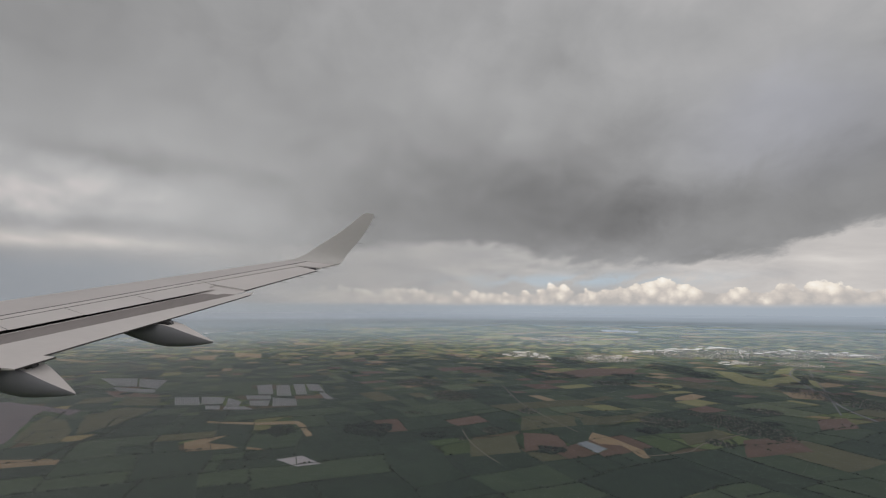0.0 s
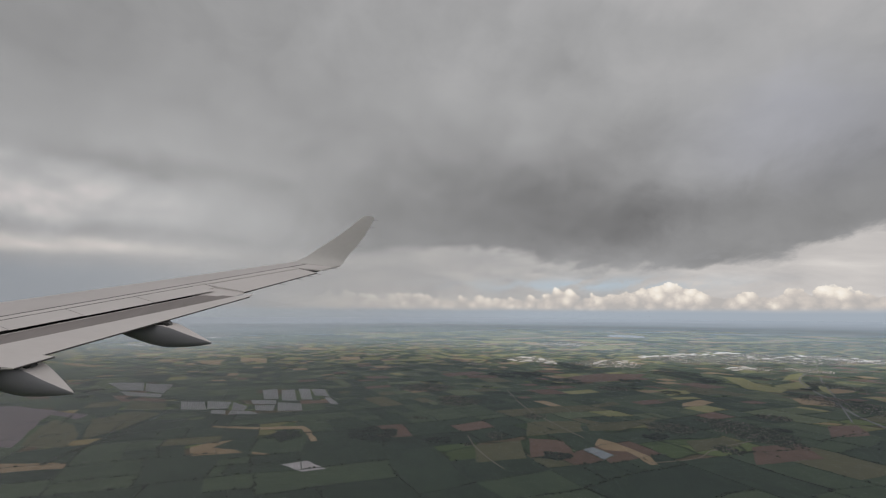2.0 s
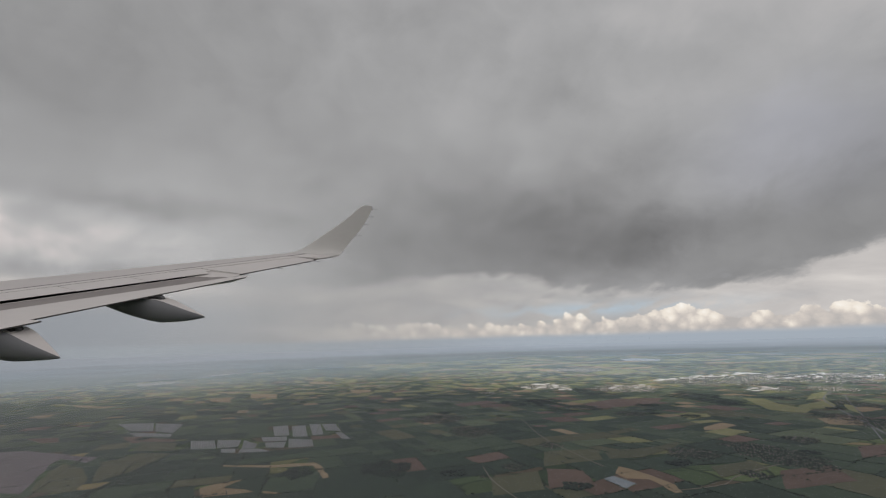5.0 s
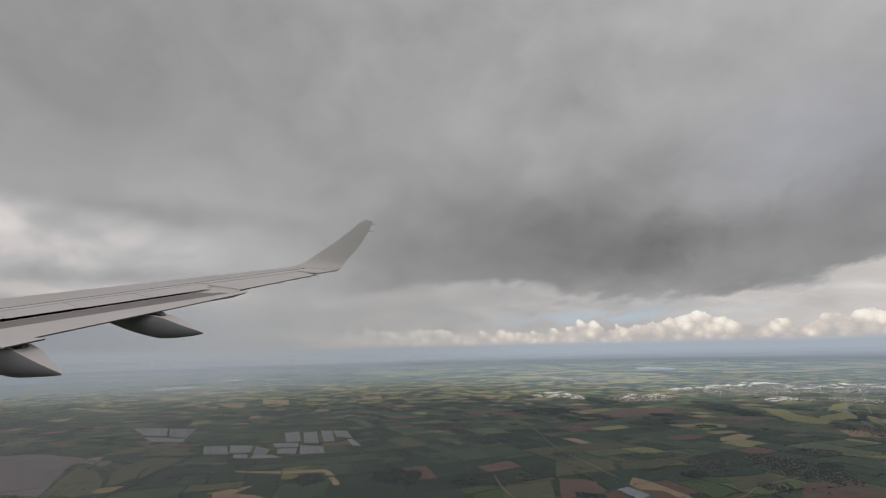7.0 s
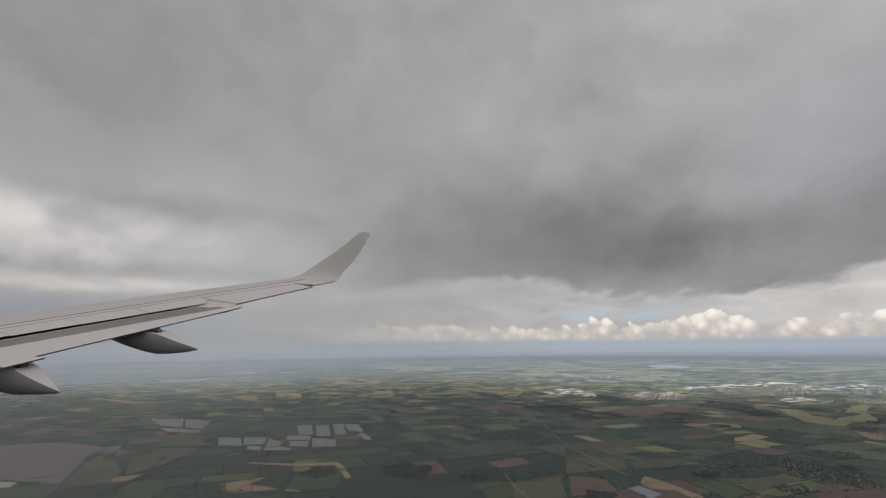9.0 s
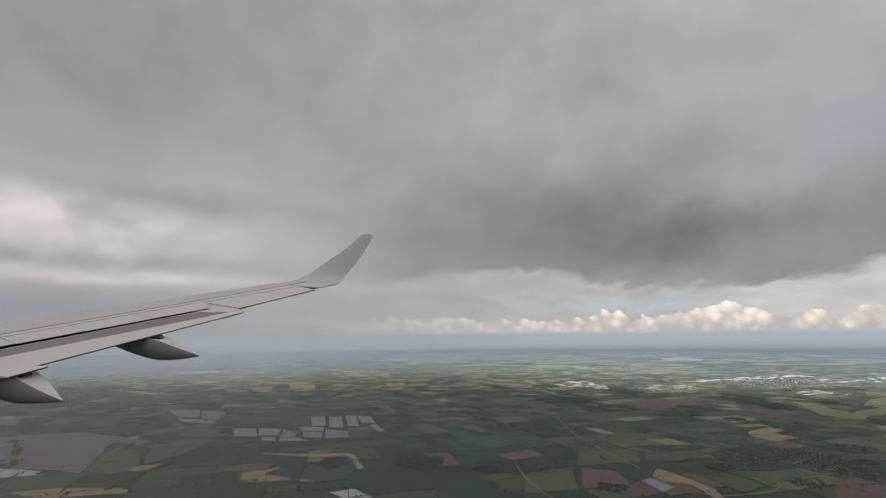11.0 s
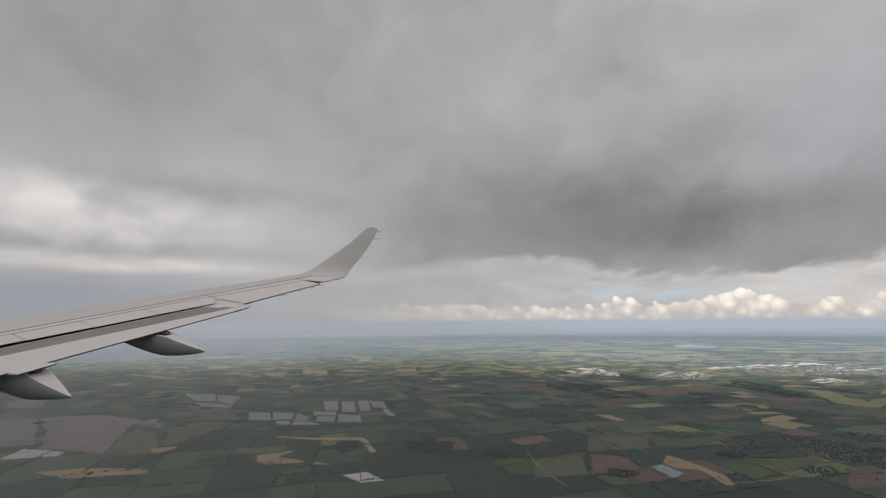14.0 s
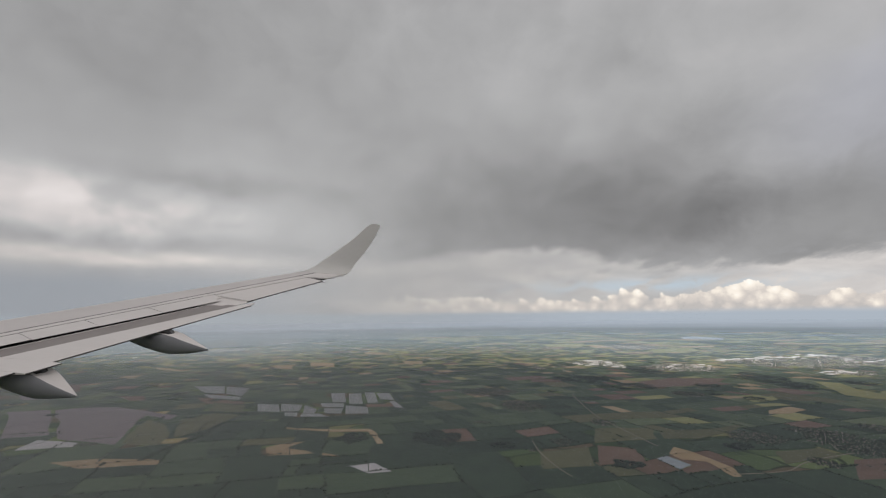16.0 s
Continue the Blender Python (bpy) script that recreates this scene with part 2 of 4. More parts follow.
WATER = surface("pond_water", (0.17, 0.20, 0.23), 0.12, 0.2, 20.0, 6)
PAINT = surface("grey_wing_paint", (0.53, 0.512, 0.508), 0.42, 0.07, 0.9, 14, coat=0.15, bump=0.02, stretch=(0.35, 1, 1))
PAINT_TIP = surface("pale_winglet_paint", (0.475, 0.475, 0.468), 0.45, 0.05, 0.9, 12, coat=0.1, stretch=(0.5, 1, 1))
PAINT_SLAT = surface("worn_slat_paint", (0.47, 0.452, 0.452), 0.38, 0.07, 0.7, 10, coat=0.1, stretch=(0.4, 1, 1))
HULL = surface("white_hull_paint", (0.55, 0.55, 0.56), 0.35, 0.06, 1.5, 10, coat=0.2)
VANE = surface("dark_flap_vane", (0.195, 0.180, 0.178), 0.5, 0.28, 0.5, 14, stretch=(1, 0.22, 1))
# near-black colour that paints in the shade of gaps and slots
GAP_SHADE = surface("gap_shade", (0.018, 0.018, 0.019), 0.8, 0.3, 0.4)
SEAL = surface("dark_sealant", (0.05, 0.048, 0.047), 0.7, 0.2, 0.2)
# darker than the wing's paint, to imitate shade on the fairing sides
FAIRING_SHADE = surface("fairing_shade_paint", (0.168, 0.175, 0.192), 0.45, 0.08, 0.6, 14, coat=0.1, stretch=(0.4, 1, 1))
WICK = surface("wick_metal", (0.09, 0.09, 0.095), 0.5, 0.2, 0.1)


# ---- mesh helpers ----
def mesh_object(name, verts, faces, mats, parent=None, label="", smooth=False, mat_of=None):
    me = bpy.data.meshes.new(name)
    me.from_pydata(verts, [], faces)
    for mt in mats if isinstance(mats, (list, tuple)) else [mats]:
        me.materials.append(mt)
    if mat_of is not None:
        me.polygons.foreach_set("material_index", mat_of)
    if smooth:
        me.polygons.foreach_set("use_smooth", [True] * len(me.polygons))
    me.validate()
    ob = new(name, me)
    if parent:
        ob.parent = parent
    if label:
        tagged(ob, label)
    return ob


def part(name, bm, mat, parent, label=""):
    """Links a bmesh as one mesh object under a thing or a part."""
    bmesh.ops.recalc_face_normals(bm, faces=bm.faces)
    me = bpy.data.meshes.new(name)
    bm.to_mesh(me)
    bm.free()
    me.materials.append(mat)
    ob = new(name, me)
    ob.parent = parent
    if label:
        tagged(ob, label)
    return ob


def loft(sections, cap=True, smooth=False):
    """A closed skin over sections of equal length."""
    bm = bmesh.new()
    rings = [[bm.verts.new(p) for p in s] for s in sections]
    n = len(rings[0])
    for a, b in zip(rings, rings[1:]):
        for i in range(n):
            f = bm.faces.new((a[i], a[(i + 1) % n], b[(i + 1) % n], b[i]))
            f.smooth = smooth
    if cap:
        bm.faces.new(rings[0][::-1])
        bm.faces.new(rings[-1])
    return bm


# ---- the wing ----
# Its own frame: x aft, y outboard, z up, from the cabin window; the upper skin follows one slightly dihedral plane.
WING_AT = pose(0, 0, 100, 0, 0, 0.376) @ pose(0, 0, 0, 9.97, 0, 0) @ pose(0, 0, 0, 0, 0.383, 0)


SWEEP = 0.0323


def skin(x, y, lift=0.0):
    return Vector((x, y, -2.07 - 0.083 * x + 0.115 * y + lift))


def crest(y): return -9.418 + 0.509 * y
def slat_line(y): return -8.393 + 0.446 * y
def spoiler_edge(y): return -7.82 + 0.461 * y
def flap_nose(y): return -7.80 + 0.461 * y
def flap_front(y): return -7.636 + 0.501 * y
def flap_edge(y): return -6.103 + 0.339 * y
def aileron_front(y): return -8.501 + 0.481 * y
def aileron_edge(y): return -6.335 + 0.334 * y


def slab(front, rear, y0, y1, top=0.0, rear_top=None, thick=0.03, rear_thick=None, skew=0.0, steps=8, bulge=0.0):
    """A panel of the upper skin between two lines, from y0 to y1; skew moves its front corners outboard."""
    rear_top = top if rear_top is None else rear_top
    rear_thick = thick if rear_thick is None else rear_thick
    out = []
    for k in range(steps + 1):
        y = y0 + (y1 - y0) * k / steps
        yf = y + skew
        xf, xr = front(yf), rear(y)
        ring = []
        for s in (0, 0.04, 0.35, 0.7, 0.97, 1.0):
            drop = 0.006 if s in (0, 1.0) else 0.0
            ring.append(skin(xf + (xr - xf) * s, yf + (y - yf) * s, top + (rear_top - top) * s - drop + bulge * math.sin(math.pi * s)))
        for s in (1.0, 0.5, 0.0):
            ring.append(skin(xf + (xr - xf) * s, yf + (y - yf) * s, top + (rear_top - top) * s - (thick + (rear_thick - thick) * s)))
        out.append(ring)
    return loft(out)


def build_wing():
    wing = new("aircraft_wing")
    wing.matrix_world = WING_AT
    tagged(wing, "light grey airliner wing with swept-up winglet, seen from the cabin", "wing")
    root, end = -0.75, 11.68

    # inner box and lower skin, coloured near-black to imitate shade in the skin's gaps
    def rear(y):
        if y < 8.38:
            return flap_nose(y) + 0.05
        if y < 10.80:
            return aileron_front(y) + 0.01
        return -2.55 + 0.41 * (y - 11.68)
    rings = []
    for y in (root, 1, 3, 5, 6.5, 8.0, 8.37, 8.39, 9.5, 10.79, 10.81, 11.3, end):
        c, r = crest(y), rear(y)
        t = 0.30 - 0.018 * y
        rings.append([skin(c - 0.30, y, -0.13), skin(c - 0.16, y, -0.055), skin(c, y, -0.03), skin(c + (r - c) * 0.6, y, -0.026), skin(r, y, -0.075 if y < 8.38 else -0.026),
                      skin(r, y, -0.11 if y < 8.38 else -0.045), skin((c + r) / 2, y, -t), skin(c - 0.1, y, -t * 0.9), skin(c - 0.27, y, -0.17)])
    part("wing_box", loft(rings), GAP_SHADE, wing, "inner wing box, near-black to imitate shade in the gaps")

    rings = []
    for k in range(15):
        y = root + (end - root) * k / 14
        c, b = crest(y), slat_line(y) - 0.016
        rings.append([skin(c - 0.33, y, -0.145), skin(c - 0.315, y, -0.10), skin(c - 0.26, y, -0.055), skin(c - 0.17, y, -0.02), skin(c - 0.07, y, -0.003),
                      skin(c + 0.05, y, 0.001), skin(b - 0.02, y, 0.0), skin(b, y, -0.006), skin(b, y, -0.024), skin(c, y, -0.028), skin(c - 0.15, y, -0.05), skin(c - 0.26, y, -0.10), skin(c - 0.28, y, -0.17)])
    part("slat", loft(rings, smooth=False), PAINT_SLAT, wing, "leading edge slat with worn paint")

    # fixed skin between slat and spoilers, then the outer panel
    part("skin_panel", slab(lambda y: slat_line(y) + 0.012, lambda y: slat_line(y) + 0.15, root, 8.62), PAINT, wing)
    part("skin_panel", slab(lambda y: slat_line(y) + 0.012, lambda y: aileron_front(y) - 0.018, 8.64, 10.86), PAINT, wing)
    part("skin_panel", slab(lambda y: slat_line(y) + 0.012, lambda y: -2.49 + 0.41 * (y - 11.68), 10.90, end, thick=0.026, steps=4), PAINT, wing)
    part("seam", slab(lambda y: slat_line(y) - 0.017, lambda y: slat_line(y) + 0.012, root, end, -0.0005, -0.0005, 0.02, 0.02, steps=12), SEAL, wing, "dark sealant line")
    part("seam", slab(lambda y: slat_line(y) + 0.150, lambda y: slat_line(y) + 0.160, root, 8.4, -0.002, -0.002, 0.02, 0.02), SEAL, wing, "dark sealant line")
    # spoilers, with seams square to their hinge
    edges = [root, 0.6, 1.7, 2.7, 3.75, 4.75, 5.62, 6.35, 7.22, 8.22]
    for a, b in zip(edges, edges[1:]):
        part("spoiler", slab(lambda y: slat_line(y) + 0.168, lambda y: spoiler_edge(y), a + 0.007, b - 0.007, 0.002, 0.016 if b < 5.7 else 0.010 if b < 6.5 else 0.005, 0.022, 0.006, skew=0.2, steps=4, bulge=0.004), PAINT, wing)
    # hinge cover at the outer end of the flap gap
    part("flap_end_cover", slab(lambda y: slat_line(y) + 0.2, lambda y: aileron_front(y) + 0.30, 8.245, 8.44, 0.004, -0.004, 0.03, 0.02, skew=0.12, steps=2), PAINT, wing)

    # flap: dark vane, then the main flap in two lengths
    for a, b, step in ((root, 4.70, 0.0), (4.70, 5.04, 0.13), (5.04, 8.05, 0.0)):
        bm = slab(flap_nose, lambda y: flap_front(y) - 0.004, a, b, -0.026, -0.018, 0.05, 0.06)
        part("flap_vane", bm, VANE, wing, "dark grey-brown flap vane")
        bm = slab(lambda y: flap_nose(y) - 0.006, lambda y: flap_nose(y) + 0.022, a, b, -0.024, -0.021, 0.03, 0.03)
        part("flap_nose_strip", bm, PAINT, wing)
        bm = slab(flap_front, lambda y, s=step: flap_edge(y) + s, a, b, -0.012, 0.0, 0.09, 0.012, bulge=0.012)
        flap = part("flap", bm, PAINT, wing, "light grey trailing edge flap")
        bm = slab(lambda y, s=step: flap_edge(y) + s - 0.004, lambda y, s=step: flap_edge(y) + s + 0.004, a, b, -0.001, -0.003, 0.012, 0.012)
        part("edge_strip", bm, SEAL, flap, "dark trailing edge strip")
    part("flap_tip", slab(lambda y: flap_front(y) + 0.02, lambda y: flap_edge(y) - 0.36 * (y - 8.03), 8.06, 8.22, -0.012, 0.0, 0.06, 0.012, skew=-0.03, steps=2), PAINT, wing)

    part("fixed_edge", slab(lambda y: aileron_front(y) - 0.03, lambda y: aileron_edge(y) - 0.02, 7.96, 8.50, -0.030, -0.020, 0.05, 0.014, steps=5), PAINT, wing)
    # aileron and the gap at its outer end
    aileron = part("aileron", slab(lambda y: aileron_front(y) + 0.02, aileron_edge, 8.34, 10.56, 0.0, 0.0, 0.06, 0.012, skew=0.22, bulge=0.006), PAINT, wing)
    part("edge_strip", slab(lambda y: aileron_edge(y) - 0.008, lambda y: aileron_edge(y) + 0.008, 8.30, 10.56, -0.001, -0.003, 0.014, 0.014), SEAL, aileron, "dark trailing edge strip")

    # winglet: sections from the wing tip up a tight curve
    stations = [  # leading x, y, z; trailing x, y, z
        ((-3.66, 11.45, -0.446), (-2.585, 11.45, -0.536)),
        ((-3.60, 11.66, -0.428), (-2.49, 11.68, -0.518)),
        ((-3.40, 11.86, -0.325), (-2.455, 11.86, -0.470)),
        ((-3.20, 11.97, -0.165), (-2.43, 11.96, -0.390)),
        ((-2.95, 12.05, 0.015), (-2.33, 12.04, -0.240)),
        ((-2.60, 12.16, 0.270), (-2.16, 12.14, -0.030)),
        ((-2.36, 12.24, 0.465), (-2.00, 12.23, 0.205)),
        ((-2.17, 12.32, 0.650), (-1.86, 12.31, 0.450)),
        ((-2.08, 12.36, 0.735), (-1.78, 12.35, 0.620)),
        ((-2.00, 12.38, 0.785), (-1.745, 12.38, 0.715)),
        ((-1.93, 12.39, 0.800), (-1.75, 12.39, 0.765)),
    ]
    rings = []
    for k, (a, b) in enumerate(stations):
        a, b = Vector(a), Vector(b)
        prev = Vector(stations[max(k - 1, 0)][0])
        nxt = Vector(stations[min(k + 1, len(stations) - 1)][0])
        normal = (b - a).cross(nxt - prev).normalized()
        if k < 2:
            normal = Vector((0.08, -0.11, 0.99))
        if normal.y > 0 and k > 1:
            normal = -normal
        c = (b - a).length
        ring = []
        for s, h in ((0, 0), (0.03, 0.02), (0.12, 0.036), (0.35, 0.045), (0.7, 0.025), (1, 0.003), (1, -0.003), (0.7, -0.03), (0.35, -0.05), (0.12, -0.04), (0.03, -0.022)):
            ring.append(a + (b - a) * s + normal * (h * c * (0.08, 0.2, 0.5, 0.7, 0.8)[min(k, 4)]))
        rings.append(ring)
    bm = loft(rings, smooth=True)
    bm.verts.ensure_lookup_table()
    for i in range(len(rings) - 1):
        for k in (5, 6):  # sharp trailing edge
            bm.edges.get((bm.verts[i * 11 + k], bm.verts[(i + 1) * 11 + k])).smooth = False
    winglet = part("winglet", bm, PAINT_TIP, wing, "pale grey blended winglet")

    # static wicks
    def wick(p, d, parent):
        p, d = Vector(p), Vector(d).normalized()
        side = d.cross(Vector((0, 0, 1))).normalized()
        top = side.cross(d)
        rings = []
        for s, r in ((0, 0.007), (0.03, 0.007), (0.034, 0.0045), (0.15, 0.004), (0.16, 0.002)):
            rings.append([p + d * s + side * (r * math.cos(q)) + top * (r * math.sin(q)) for q in (0, 1.05, 2.09, 3.14, 4.19, 5.24)])
        part("static_wick", loft(rings), WICK, parent)
    for z in (-0.02, 0.27, 0.48, 0.675):
        k = next(i for i in range(len(stations) - 1) if stations[i + 1][1][2] >= z)
        a, b = Vector(stations[k][1]), Vector(stations[k + 1][1])
        p = a + (b - a) * ((z - a.z) / (b.z - a.z))
        wick(p, (1, 0.02, 0.0), winglet)
    for y in (9.20, 9.75, 10.15, 10.45):
        wick(skin(aileron_edge(y), y, -0.008), (1, 0.05, -0.1), aileron)
    for y in (10.95, 11.3):
        wick(skin(-2.49 + 0.41 * (y - 11.68), y, -0.008), (1, 0.05, -0.1), wing)

    # flap track fairings: canoes under the trailing edge with a flat sloping tail
    def fairing(y, tail, keel, deep):
        rings = []
        edge = flap_edge(y)
        for s in (-1.05, -0.95, -0.8, -0.64, -0.48, -0.32, -0.15, 0.0, 0.2, 0.4, 0.6, 0.78, 0.92, 1.0):
            x = edge + s * (tail[0] - edge) if s > 0 else edge + s
            under = skin(x, y).z - 0.06
            if s <= 0:
                top = under
                d = max(0.0, 1 - (abs(s) / 1.06) ** 1.2)
                bottom = under - (under - keel) * d if s < 0 else keel
                half = 0.17 * max(0.12, d) ** 0.6
            else:
                top = skin(edge, y).z - 0.035 + (tail[1] + 0.012 - skin(edge, y).z + 0.035) * s ** 0.95
                bottom = keel + (tail[1] - 0.008 - keel) * s ** 2.4
                half = 0.17 * (1 - s ** 1.5) + 0.006
            bottom = min(bottom, top - 0.01)
            h = top - bottom
            ring = []
            for u, v in ((-0.80, 1.0), (0.80, 1.0), (0.97, 0.84), (1.0, 0.56), (0.88, 0.3), (0.5, 0.08), (0.0, 0.0), (-0.5, 0.08), (-0.88, 0.3), (-1.0, 0.56), (-0.97, 0.84)):
                ring.append(Vector((x, y + half * u, bottom + h * v)))
            rings.append(ring)
        bm = loft(rings, smooth=True)
        bm.verts.ensure_lookup_table()
        for i in range(len(rings) - 1):
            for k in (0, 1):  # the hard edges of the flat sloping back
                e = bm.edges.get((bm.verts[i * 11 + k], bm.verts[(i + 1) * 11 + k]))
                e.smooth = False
        pod = part("flap_track_fairing", bm, FAIRING_SHADE, wing, "grey canoe-shaped flap track fairing, sides darkened and flat back paler to imitate light")
        # the flat back takes the paler wing paint, imitating light from above
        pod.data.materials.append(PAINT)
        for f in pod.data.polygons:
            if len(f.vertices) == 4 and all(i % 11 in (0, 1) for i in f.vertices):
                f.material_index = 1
        # dark block imitating the shaded open slot, and linkage, where the flap meets the pod
        rings = []
        for s, h in ((-0.20, 0.035), (-0.02, 0.045), (0.015, 0.038), (0.04, 0.015)):
            x = edge + s
            z = skin(x, y).z - 0.062 - max(0, s) * 0.55
            rings.append([Vector((x, y - 0.10, z - 0.03)), Vector((x, y + 0.08, z - 0.03)), Vector((x, y + 0.06, z + h)), Vector((x, y - 0.08, z + h))])
        part("slot_shade", loft(rings), GAP_SHADE, pod, "dark block imitating the shade of the open linkage slot")
        rings = []
        for s, z in ((-0.1, -0.02), (0.02, -0.03), (0.05, -0.055)):
            x = edge + s
            zz = skin(x, y).z - 0.02 + z
            rings.append([Vector((x, y - 0.035, zz - 0.025)), Vector((x, y + 0.035, zz - 0.025)), Vector((x, y + 0.03, zz + 0.02)), Vector((x, y - 0.03, zz + 0.02))])
        part("linkage_arm", loft(rings), WICK, pod, "dark metal linkage arm")
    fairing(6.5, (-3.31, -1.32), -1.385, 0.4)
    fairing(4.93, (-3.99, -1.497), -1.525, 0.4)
    # the plan above is laid out unswept; this draws the wing out to its full sweep, keeping every straight line straight
    for ob in wing.children_recursive:
        for v in ob.data.vertices:
            v.co /= SWEEP * v.co.y + 1 - SWEEP * 12.38
    return wing


build_wing()


# ---- the cabin's outer hull, behind the eye ----
def build_hull():
    hull = new("aircraft_fuselage")
    hull.matrix_world = WING_AT
    tagged(hull, "plain white airliner fuselage beside the wing root", "fuselage")
    rings = []
    for x, k in ((-26, 0.8), (-24, 0.96), (-20, 1), (-13, 1), (-9, 1), (-5, 1), (-1, 1), (3, 1), (7, 0.98)):
        rings.append([Vector((x, -2.25 + 1.52 * k * math.cos(a), -0.90 + 1.90 * k * math.sin(a))) for a in (2 * math.pi * i / 40 for i in range(40))])
    part("hull", loft(rings, smooth=True), HULL, hull)


build_hull()


# ---- the land: one sheet to the horizon, laid out in fields ----
R_FAR, RISE = 4900.0, 62.0  # the land's reach, and how high its far rim stands


def ground_material():
    """Far farmland: small fields with hedges, woods and bare patches."""
    mat, n = material("farmland")
    v = n.node("ShaderNodeNewGeometry").outputs["Position"]
    x, y, z = n.split(v)
    wx = n.add(x, n.mul(n.sub(n.noise(v, 0.012, 3), 0.5), 60.0))
    wy = n.add(y, n.mul(n.sub(n.noise(n.vec(y, x, 5.0), 0.012, 3), 0.5), 60.0))
    u = n.vec(n.mul(wx, 0.8), wy, 0.0)
    cell = n.voronoi(u, 0.030, "F1", "Color", dims="2D")
    seam = n.voronoi(u, 0.030, "DISTANCE_TO_EDGE", "Distance", dims="2D")
    r, g2, b = n.split(cell)
    crops = n.ramp(r, [(0.0, (0.034, 0.056, 0.030)), (0.26, (0.066, 0.098, 0.044)), (0.46, (0.11, 0.145, 0.06)), (0.64, (0.15, 0.15, 0.07)),
                       (0.76, (0.10, 0.075, 0.052)), (0.86, (0.25, 0.20, 0.10)), (0.95, (0.060, 0.085, 0.036))])
    crops.node.color_ramp.interpolation = "CONSTANT"
    crops = n.mix(n.mul(n.noise(v, 0.2, 4), 0.5), crops, (0.05, 0.065, 0.035))
    hedge = n.step(seam, 0.055, 0.02)
    crops = n.mix(n.mul(hedge, 0.85), crops, (0.024, 0.036, 0.02))
    woods = n.step(n.noise(n.vec(x, y, 9.0), 0.006, 5, 0.6), 0.56, 0.60)
    crops = n.mix(woods, crops, (0.022, 0.034, 0.022))
    bsdf = n.node("ShaderNodeBsdfPrincipled")
    n.put(bsdf.inputs["Base Color"], crops)
    bsdf.inputs["Roughness"].default_value = 0.95
    bsdf.inputs["Specular IOR Level"].default_value = 0.1
    n.out(bsdf.outputs[0])
    return mat


verts, faces = [(0, 0, 0)], []
radii, around = (60, 150, 300, 600, 1200, 2400, 3900, R_FAR), 96
for r in radii:
    verts += [(r * math.sin(2 * math.pi * k / around), r * math.cos(2 * math.pi * k / around), RISE if r == R_FAR else 0) for k in range(around)]
for k in range(around):
    faces.append((0, 1 + (k + 1) % around, 1 + k))
    for j in range(len(radii) - 1):
        a, b = 1 + j * around, 1 + (j + 1) * around
        faces.append((a + k, a + (k + 1) % around, b + (k + 1) % around, b + k))
ground = mesh_object("ground", verts, faces, ground_material())
tagged(ground, "flat green farmland under a cloud deck, reaching the horizon", "ground", kind="structure")

rng = random.Random(4)


def field(kind, *corners, lift=0.30, parent=None, label=""):
    """One hand-placed field: a thin slab of crop with a soft, uneven edge."""
    pts, n = [], len(corners)
    for k in range(n):
        a, b = Vector((*corners[k], 0)), Vector((*corners[(k + 1) % n], 0))
        for s in (0, 0.25, 0.5, 0.75):
            p = a.lerp(b, s)
            w = 0.02 * (b - a).length
            if s:
                p += Vector((rng.uniform(-w, w), rng.uniform(-w, w), 0))
            pts.append(p)
    m = len(pts)
    verts = [(p.x, p.y, lift) for p in pts] + [(p.x, p.y, 0.02) for p in pts]
    faces = [tuple(range(m))] + [(k + m, (k + 1) % m + m, (k + 1) % m, k) for k in range(m)]
    mat = CROPS[kind] if isinstance(kind, str) else kind
    ob = mesh_object("field", verts, faces, mat, parent or ground, label)
    me = ob.data
    if me.polygons[0].normal.z < 0:
        me.flip_normals()
    return ob


PLACED = []  # outlines of what has been laid out by hand, which the patchwork leaves free


def lay(kind, *corners, label=""):
    PLACED.append(corners)
    return field(kind, *corners, label=label)


lay("tan", (-170, 371), (-159, 349), (-126, 357), (-136, 364), (-154, 369), (-146, 390), (-162, 381), label="straw-coloured stubble field")
lay("tan", (-182, 438), (-180, 432), (-135, 424), (-101, 426), (-89, 399), (-83, 384), (-79, 387), (-94, 424), (-102, 436), (-137, 432), label="straw-coloured stubble field")
lay("tan", (-120, 358), (-118, 353), (-104, 349), (-107, 353), label="straw-coloured stubble field")
lay("cover", (-90, 328), (-75, 336), (-59, 319), (-73, 314), label="pale field under crop covers")
lay("brown", (-369, 594), (-346, 596), (-323, 553), (-335, 557), label="brown ploughed field")
lay("brown", (-335, 584), (-294, 571), (-285, 554), (-324, 559), label="brown ploughed field")
lay("olive", (-321, 553), (-279, 547), (-262, 508), (-305, 513), label="dull olive field")
lay("brown", (-487, 605), (-453, 607), (-427, 576), (-447, 574), label="brown ploughed field")
lay("brown", (-659, 702), (-628, 700), (-577, 640), (-605, 646), label="brown ploughed field")
lay("purple", (-488, 512), (-466, 527), (-425, 531), (-365, 505), (-350, 463), (-318, 407), (-300, 373), (-366, 389), label="grey-violet bare field")
lay("purple", (-363, 502), (-323, 488), (-319, 466), (-362, 490), label="grey-violet bare field")
lay("purple", (-533, 498), (-494, 512), (-385, 401), (-417, 387), label="grey-violet bare field")
lay("purple", (-646, 620), (-592, 624), (-559, 584), (-595, 573), label="grey-violet bare field")
lay("cover", (-380, 385), (-335, 377), (-330, 366), (-368, 354), label="pale field under crop covers")
lay("olive", (-340, 467), (-306, 444), (-275, 405), (-263, 373), (-297, 377), (-329, 435), label="dull olive field")
